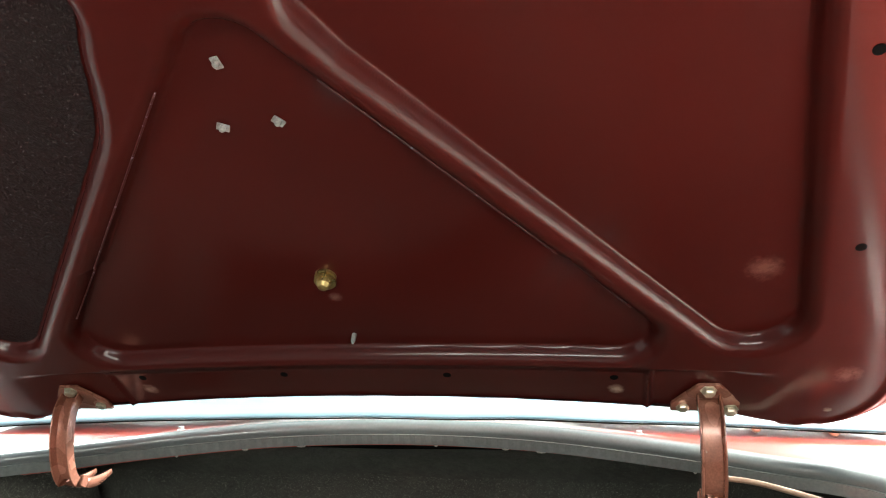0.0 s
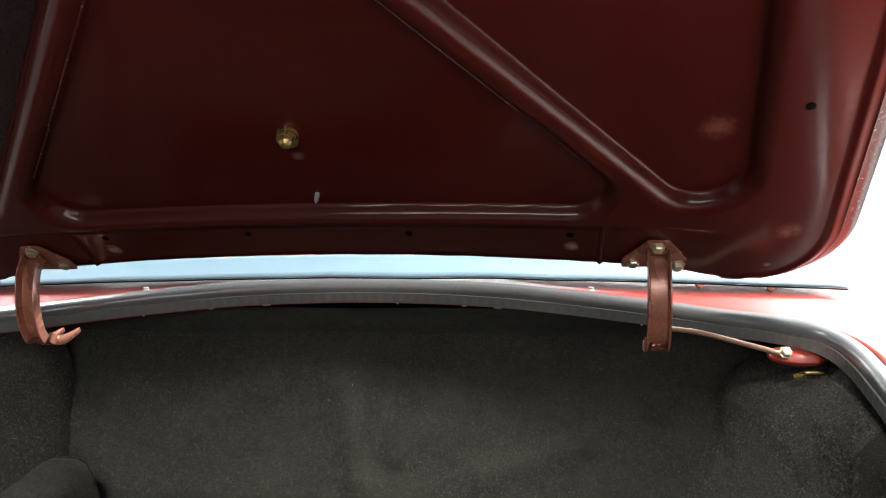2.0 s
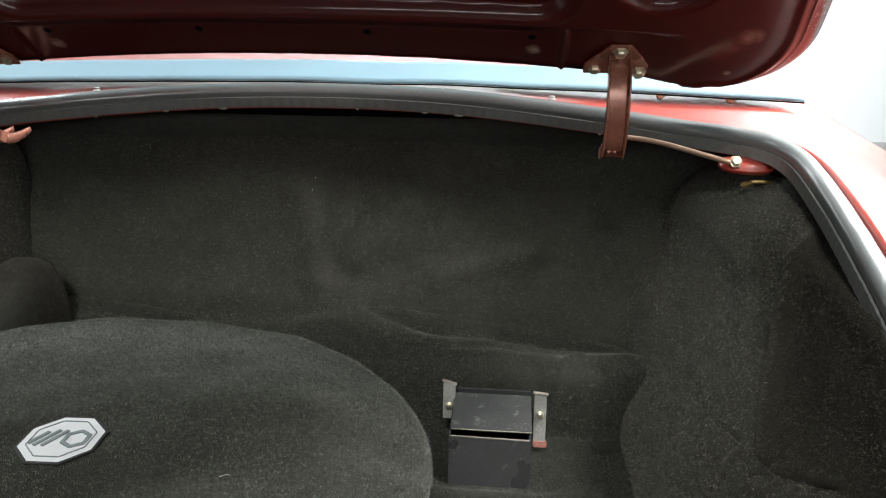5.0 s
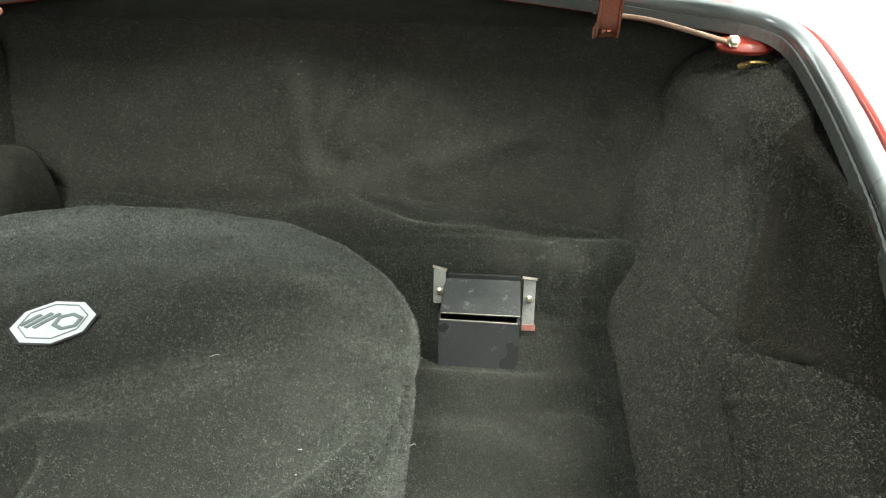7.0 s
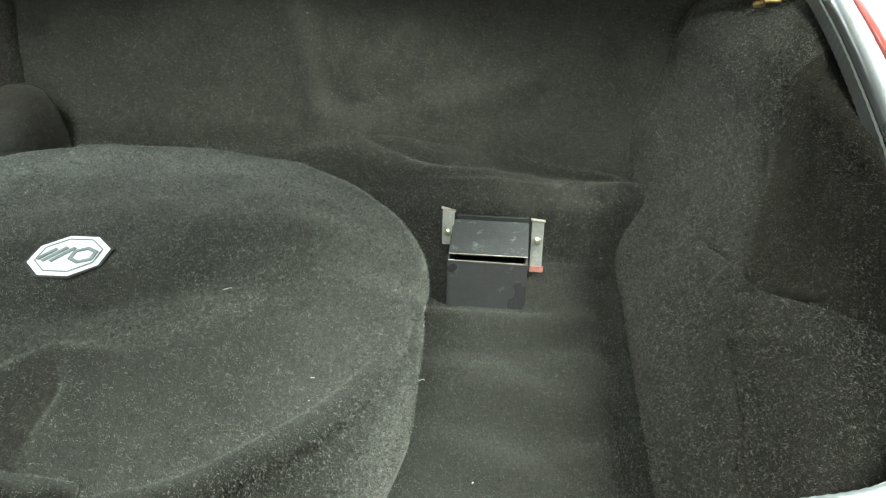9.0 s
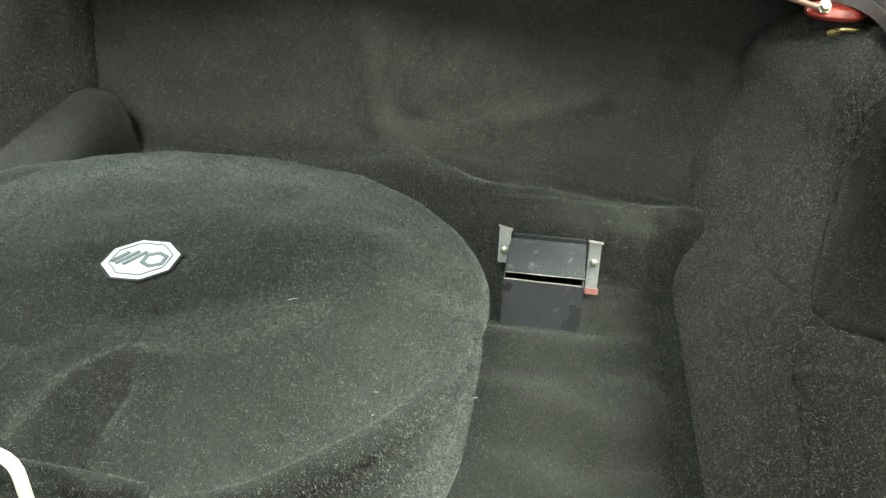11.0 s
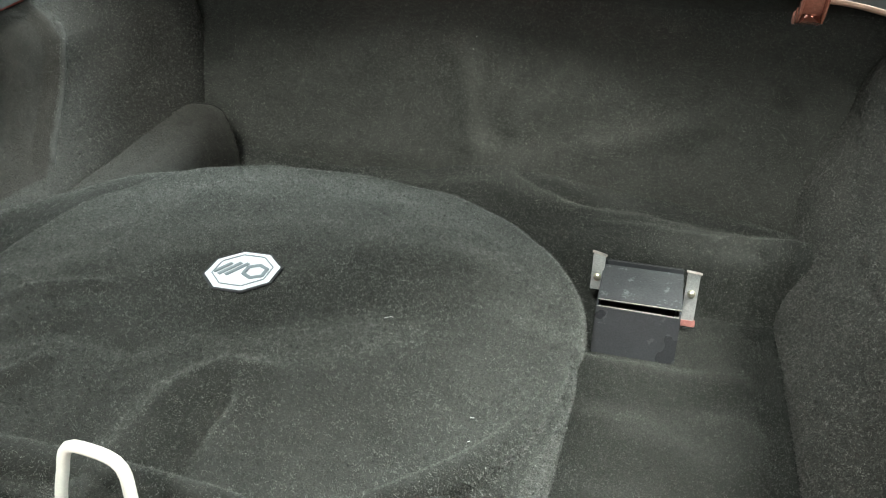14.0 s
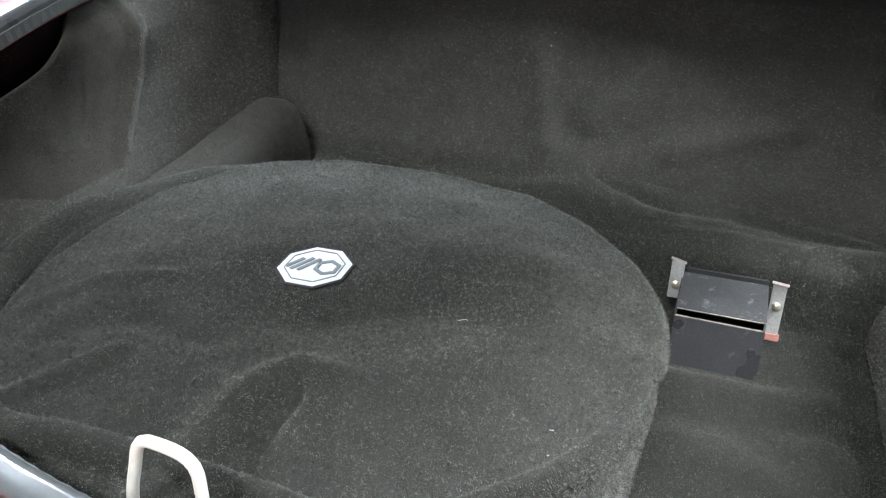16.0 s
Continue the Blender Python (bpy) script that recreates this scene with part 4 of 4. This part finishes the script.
def cover_f(s, t):
    a = 2 * math.pi * s
    r0 = 0.262 - 0.020 * smooth01(212, 262, s * 360) * (1 - smooth01(296, 346, s * 360)) + 0.044 * math.exp(-((s * 360 - 135) / 32) ** 2) + 0.008 * math.exp(-((s * 360 - 80) / 30) ** 2) + 0.010 * math.exp(-((s * 360 - 42) / 30) ** 2) + 0.005 * math.exp(-((s * 360 - 5) / 25) ** 2) + 0.004 * math.exp(-((s * 360 - 342) / 16) ** 2) + 0.002 * math.sin(5 * a)
    drop = 0.016 + 0.003 * math.sin(2 * a)
    if t < 0.72:
        k = (t / 0.72) ** 0.9
        x, y = WX + r0 * k * math.cos(a), WY + r0 * k * math.sin(a)
        return Vector((x, y, cover_top(x, y) - drop * smooth01(0.6, 1, k)))
    k = (t - 0.72) / 0.28
    zr = cover_top(WX + r0 * math.cos(a), WY + r0 * math.sin(a)) - drop
    if k < 0.3:
        b = k / 0.3 * math.pi / 2
        return Vector((WX + (r0 + 0.012 * math.sin(b)) * math.cos(a), WY + (r0 + 0.012 * math.sin(b)) * math.sin(a), zr + (0.0012 + 0.0035 * math.exp(-((s * 360 - 330) / 32) ** 2)) * math.sin(2 * b) - 0.014 * (1 - math.cos(b))))
    k = (k - 0.3) / 0.7
    foot = min(0.262 + 0.004 * math.sin(9 * a), r0 + 0.030)
    r = (r0 + 0.012) * (1 - k) + foot * k - 0.005 * math.sin(min(1, k * 4) * math.pi)
    return Vector((WX + r * math.cos(a), WY + r * math.sin(a), (zr - 0.014) * (1 - k) + (FLOOR + 0.004) * k))


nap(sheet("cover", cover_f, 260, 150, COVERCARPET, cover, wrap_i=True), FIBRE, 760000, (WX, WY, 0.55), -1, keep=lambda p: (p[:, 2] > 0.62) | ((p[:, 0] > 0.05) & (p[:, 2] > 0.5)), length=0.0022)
HEMLINE = [(-0.34, 0.31), (-0.385, 0.385), (-0.425, 0.47), (-0.428, 0.54), (-0.400, 0.61), (-0.36, 0.67), (-0.315, 0.715), (-0.27, 0.735)]
SILLHEM = [(-0.325, 0.315), (-0.26, 0.262), (-0.194, 0.243), (-0.141, 0.245), (-0.092, 0.249), (-0.03, 0.247), (0.03, 0.252)]


def bunched(points, dx, dy, z0, dz, w, h):
    roll = curve_points([(x + dx, y + dy, z0 + dz * k / (len(points) - 1) + 0.003 * math.sin(3 * k)) for k, (x, y) in enumerate(points)], 60)
    ob = sweep("bunched_hem", roll, [(w * c, h * s) for c, s in ring(1, 16)], COVERCARPET, cover, "bunched carpet edge", scales=[0.25 + 0.75 * math.sin(math.pi * (i + 1) / 61) ** 0.6 for i in range(60)])
    nap(ob, FIBRE, 600000, (WX, WY, 0.2), -1, keep=lambda p: p[:, 2] > z0 - 0.004)


for dx, z0, w, h in ((0.010, 0.640, 0.026, 0.020), (-0.026, 0.622, 0.020, 0.018), (0.034, 0.634, 0.014, 0.014)):
    bunched(HEMLINE, dx, 0.4 * dx, z0, 0.004, w, h)
bunched(SILLHEM, 0.0, 0.0, 0.662, 0.008, 0.012, 0.014)
bunched(SILLHEM, 0.008, -0.018, 0.648, 0.006, 0.011, 0.012)

# embroidered badge: white octagon with plain grey strokes
badge = empty("badge", "white octagonal badge with grey strokes", "")
badge.parent = cover
BM = pose(-0.0945, 0.4765, cover_top(-0.0945, 0.4765) + 0.0022, math.degrees(math.atan((cover_top(-0.0945, 0.5) - cover_top(-0.0945, 0.453)) / 0.047)), -math.degrees(math.atan((cover_top(-0.071, 0.4765) - cover_top(-0.118, 0.4765)) / 0.047)), 3) @ Matrix.Diagonal((0.94, 0.94, 1, 1))
octo = [(0.0345 * math.cos(math.pi / 8 + i * math.pi / 4), 0.0345 * math.sin(math.pi / 8 + i * math.pi / 4)) for i in range(8)]
part("stitched_border", prism_bm([(1.07 * x, 1.07 * y) for x, y in octo], 0.0012, 0.0003, BM), BADGEDARK, badge, "dark stitched border")
part("badge_field", prism_bm(octo, 0.0014, 0.0004, BM), BADGEWHITE, badge)
for k in range(8):
    (ax, ay), (bx, by) = octo[k], octo[(k + 1) % 8]
    part("inner_line", box_bm(0.0208, 0.0010, 0.0008, 0.0002, BM @ pose(0.40 * (ax + bx), 0.40 * (ay + by), 0.0019, 0, 0, math.degrees(math.atan2(by - ay, bx - ax)))), BADGEGREY, badge)
# two plain devices: slanting bars, and a six-sided ring
for x, w in ((-0.0195, 0.020), (-0.0125, 0.026), (-0.0055, 0.026)):
    part("stroke", box_bm(w, 0.0038, 0.0012, 0.0003, BM @ pose(x, 0, 0.0020, 0, 0, 62)), BADGEGREY, badge)
for k in range(6):
    a = math.radians(60 * k)
    part("stroke", box_bm(0.0125, 0.0036, 0.0012, 0.0003, BM @ pose(0.0125 + 0.0092 * math.cos(a), 0.0098 * math.sin(a), 0.0020, 0, 0, math.degrees(a) + 90)), BADGEGREY, badge)

# ---- sheet steel bracket on the floor ----
bracket = empty("steel_bracket", "black sheet steel holder with two bare ears", "bracket")
part("front_plate", box_bm(0.092, 0.0025, 0.062, 0.001, pose(0.2415, 0.733, 0.508, -15)), BLACKMETAL, bracket)
part("top_plate", box_bm(0.094, 0.070, 0.0025, 0.001, pose(0.243, 0.782, 0.548, 8)), SCUFFED, bracket, "scuffed black top plate")
part("back_plate", box_bm(0.094, 0.0025, 0.075, 0.001, pose(0.243, 0.820, 0.520, -4)), BLACKMETAL, bracket)
for x in (0.1955, 0.2885):
    part("side_cheek", prism_bm([(0.728, 0.482), (0.821, 0.482), (0.818, 0.551), (0.750, 0.540), (0.741, 0.536)], 0.002, 0, pose(x - 0.001, 0, 0) @ Matrix(((0, 0, 1, 0), (1, 0, 0, 0), (0, 1, 0, 0), (0, 0, 0, 1)))), BLACKMETAL, bracket)
part("slot_edge", box_bm(0.094, 0.0012, 0.0014, 0.0004, pose(0.243, 0.7465, 0.5445)), EDGE, bracket, "bright bare sheet edge")
part("slot_edge", box_bm(0.092, 0.0012, 0.0014, 0.0004, pose(0.2415, 0.7405, 0.5385, 0, 0.6)), EDGE, bracket, "bright bare sheet edge")
for x, z, h in ((0.189, 0.546, 0.046), (0.3015, 0.526, 0.068)):
    ear = part("ear", box_bm(0.015, 0.0025, h, 0.0008, pose(x, 0.808, z, -10)), STEEL, bracket, "bare steel ear")
    part("rivet", lathe_bm([(0.005, 0), (0.0045, 0.0025), (0.002, 0.004)], 14, pose(x, 0.806, z + 0.008 if h > 0.06 else z - 0.006, 80)), BOLTSTEEL, ear)
    part("bent_lip", box_bm(0.0185, 0.0045, 0.0014, 0.0004, pose(x, 0.8125, z + h / 2, 12, 6 if h > 0.06 else 14)), EDGE, ear, "bright bent lip")
part("painted_tip", box_bm(0.0172, 0.0028, 0.009, 0.0008, pose(0.3025, 0.8020, 0.4955, -10)), REDTIP, bracket, "tip with pinkish red overspray")

# ---- striker and rear edge ----
striker = empty("boot_striker", "white enamelled steel striker loop at the rear sill", "striker")
sp = curve_points([(-0.068, 0.213, 0.60), (-0.0575, 0.211, 0.678), (-0.0475, 0.211, 0.7135), (-0.0435, 0.211, 0.7250), (-0.0395, 0.211, 0.7300), (-0.034, 0.211, 0.7315), (-0.020, 0.211, 0.7303), (-0.0115, 0.211, 0.7270), (-0.0075, 0.211, 0.7195), (-0.0075, 0.211, 0.7035), (-0.009, 0.212, 0.66), (-0.010, 0.213, 0.60)], 60)
sweep("loop", sp, ring(0.0034, 14), WHITEPAINT, striker, up=Vector((0, 1, 0)))

part("mount_plate", box_bm(0.075, 0.004, 0.05, 0.001, pose(-0.026, 0.2135, 0.585)), WHITEPAINT, striker)

# ---- stay rod and its anchor ----
rod = curve_points([(0.378, 0.885, 0.866), (0.42, 0.88, 0.862), (0.47, 0.862, 0.852), (0.502, 0.85, 0.845)], 24)
tagged(sweep("stay_rod", rod, ring(0.003, 10), RODMETAL), "copper coloured steel rod from the hinge to its anchor", "rod")
anchor = empty("anchor_bracket", "red painted anchor plate with a bolt", "bracket")
tab = [(0.031 * math.copysign(abs(math.cos(k * math.pi / 9)) ** 0.8, math.cos(k * math.pi / 9)), 0.0135 * math.sin(k * math.pi / 9)) for k in range(18)]
part("anchor_plate", prism_bm(tab, 0.011, 0.003, pose(0.522, 0.860, 0.835, 22, 0, -14)), PAINT, anchor, smooth=True)
part("bolt", lathe_bm([(r * 0.85, h) for r, h in BOLT], 6, pose(0.507, 0.850, 0.846, 60, 0, 0)), BOLTSTEEL, anchor)

part("hook_end", lathe_bm([(0.003, 0), (0.004, 0.004), (0.003, 0.012)], 10, pose(0.517, 0.85, 0.819, 70, 0, 60)), BRASS, anchor)
wire = curve_points([(0.517, 0.85, 0.821), (0.53, 0.849, 0.824), (0.545, 0.848, 0.824), (0.565, 0.85, 0.821)], 16)
tagged(sweep("wire_end", wire, ring(0.0022, 8), BRASS), "short brass coloured wire end below the anchor", "wire")


# ---- small fittings on the lid ----
def clip(u, v, turn):
    m = on_lid(u, v, 0.0) @ pose(0, 0, 0, 0, 0, turn)
    c = part("spring_clip", box_bm(0.0105, 0.0068, 0.0016, 0.0004, m @ pose(0, 0, 0.0025)), STEEL, lid, "dull zinc spring clip on a stud")
    part("stud", lathe_bm([(0.0031, 0.002), (0.0031, 0.004), (0.0022, 0.0065), (0.001, 0.007)], 12, m), STEEL, c)


clip(-0.011, 0.411, 100)
clip(-0.029, 0.353, -25)
clip(0.018, 0.355, -45)
knob = part("lock_stud", lathe_bm([(0.0105, 0.0), (0.0105, 0.003), (0.0072, 0.004), (0.0075, 0.008), (0.0068, 0.012), (0.0045, 0.0155), (0.0015, 0.017)], 20, on_lid(0.002, 0.168)), BRASS, lid, "brass coloured stud with a washer")
part("washer", lathe_bm([(0.0095, 0.0), (0.0108, 0.001), (0.0108, 0.003), (0.0090, 0.0035)], 20, on_lid(0.002, 0.166, 0.004)), BRASS, knob)
part("weld_stub", lathe_bm([(0.003, 0), (0.0026, 0.008), (0.001, 0.012)], 8, on_lid(0.006, 0.072)), STEEL, lid, "small bare metal stub")

# ---- fasteners on the deck ----
def deck_pose(x, y, lift=0.0):
    return pose(x, y, skin(x, y) + lift)


for x, y in ((-0.312, 0.978), (0.304, 0.978)):
    part("peg", lathe_bm([(0.0055, -0.004), (0.0055, 0.0015), (0.0035, 0.0025), (0.0035, 0.004), (0.0042, 0.005), (0.002, 0.006)], 14, deck_pose(x, y)), STEEL, car, "bright hood fastener peg")

for k, i in enumerate((3, 9, 12, 200, 206, 211, 24, 190)):
    p = OPEN[i] - OUT[i] * 0.002 - NORM * 0.021
    part("weld_nib", lathe_bm([(0.0015, -0.001), (0.0022, 0.0005), (0.001, 0.002)], 8, Matrix.Translation(p) @ pose(0, 0, 0, 90) @ Matrix.Scale(1.0 + k % 3, 4, (1, 0, 0))), EDGE, car, "bare bright weld nib")

# ---- rear wheels ----
for sx in (-1, 1):
    wheel = part("rear_wheel", lathe_bm([(0.20, -0.075), (0.27, -0.08), (0.295, -0.06), (0.30, 0.0), (0.295, 0.06), (0.27, 0.08), (0.20, 0.075)], 48, pose(sx * 0.66, 1.12, 0.30, 0, 90)), RUBBER, car, "black rubber rear tyre", True)
    part("rim", lathe_bm([(0.03, -0.05), (0.19, -0.05), (0.20, -0.07), (0.20, 0.07), (0.19, 0.05), (0.03, 0.05)], 40, pose(sx * 0.66, 1.12, 0.30, 0, 90)), STEEL, wheel)

# ---- lint ----
rng = random.Random(7)
for x, y, z, size in ((-0.006, 0.960, 0.787, 0.003), (-0.012, 0.960, 0.770, 0.002), (0.340, 0.868, 0.566, 0.004), (0.049, 0.455, 0.0, 0.005), (0.145, 0.330, 0.0, 0.0025), (0.143, 0.352, 0.0, 0.002),
                      (0.186, 0.566, 0.50, 0.004), (0.245, 0.442, 0.494, 0.003), (-0.486, 0.942, 0.787, 0.007)):
    z = z or cover_top(x, y) + 0.001
    pts = [(x + rng.uniform(-size, size), y - 0.002 + rng.uniform(-0.5, 0.5) * size, z + rng.uniform(0, 0.8) * size) for k in range(3)]
    tagged(sweep("lint_thread", curve_points(pts, 10), ring(0.00028, 5), LINT), "short pale thread caught in the carpet pile", "thread", "lint threads")
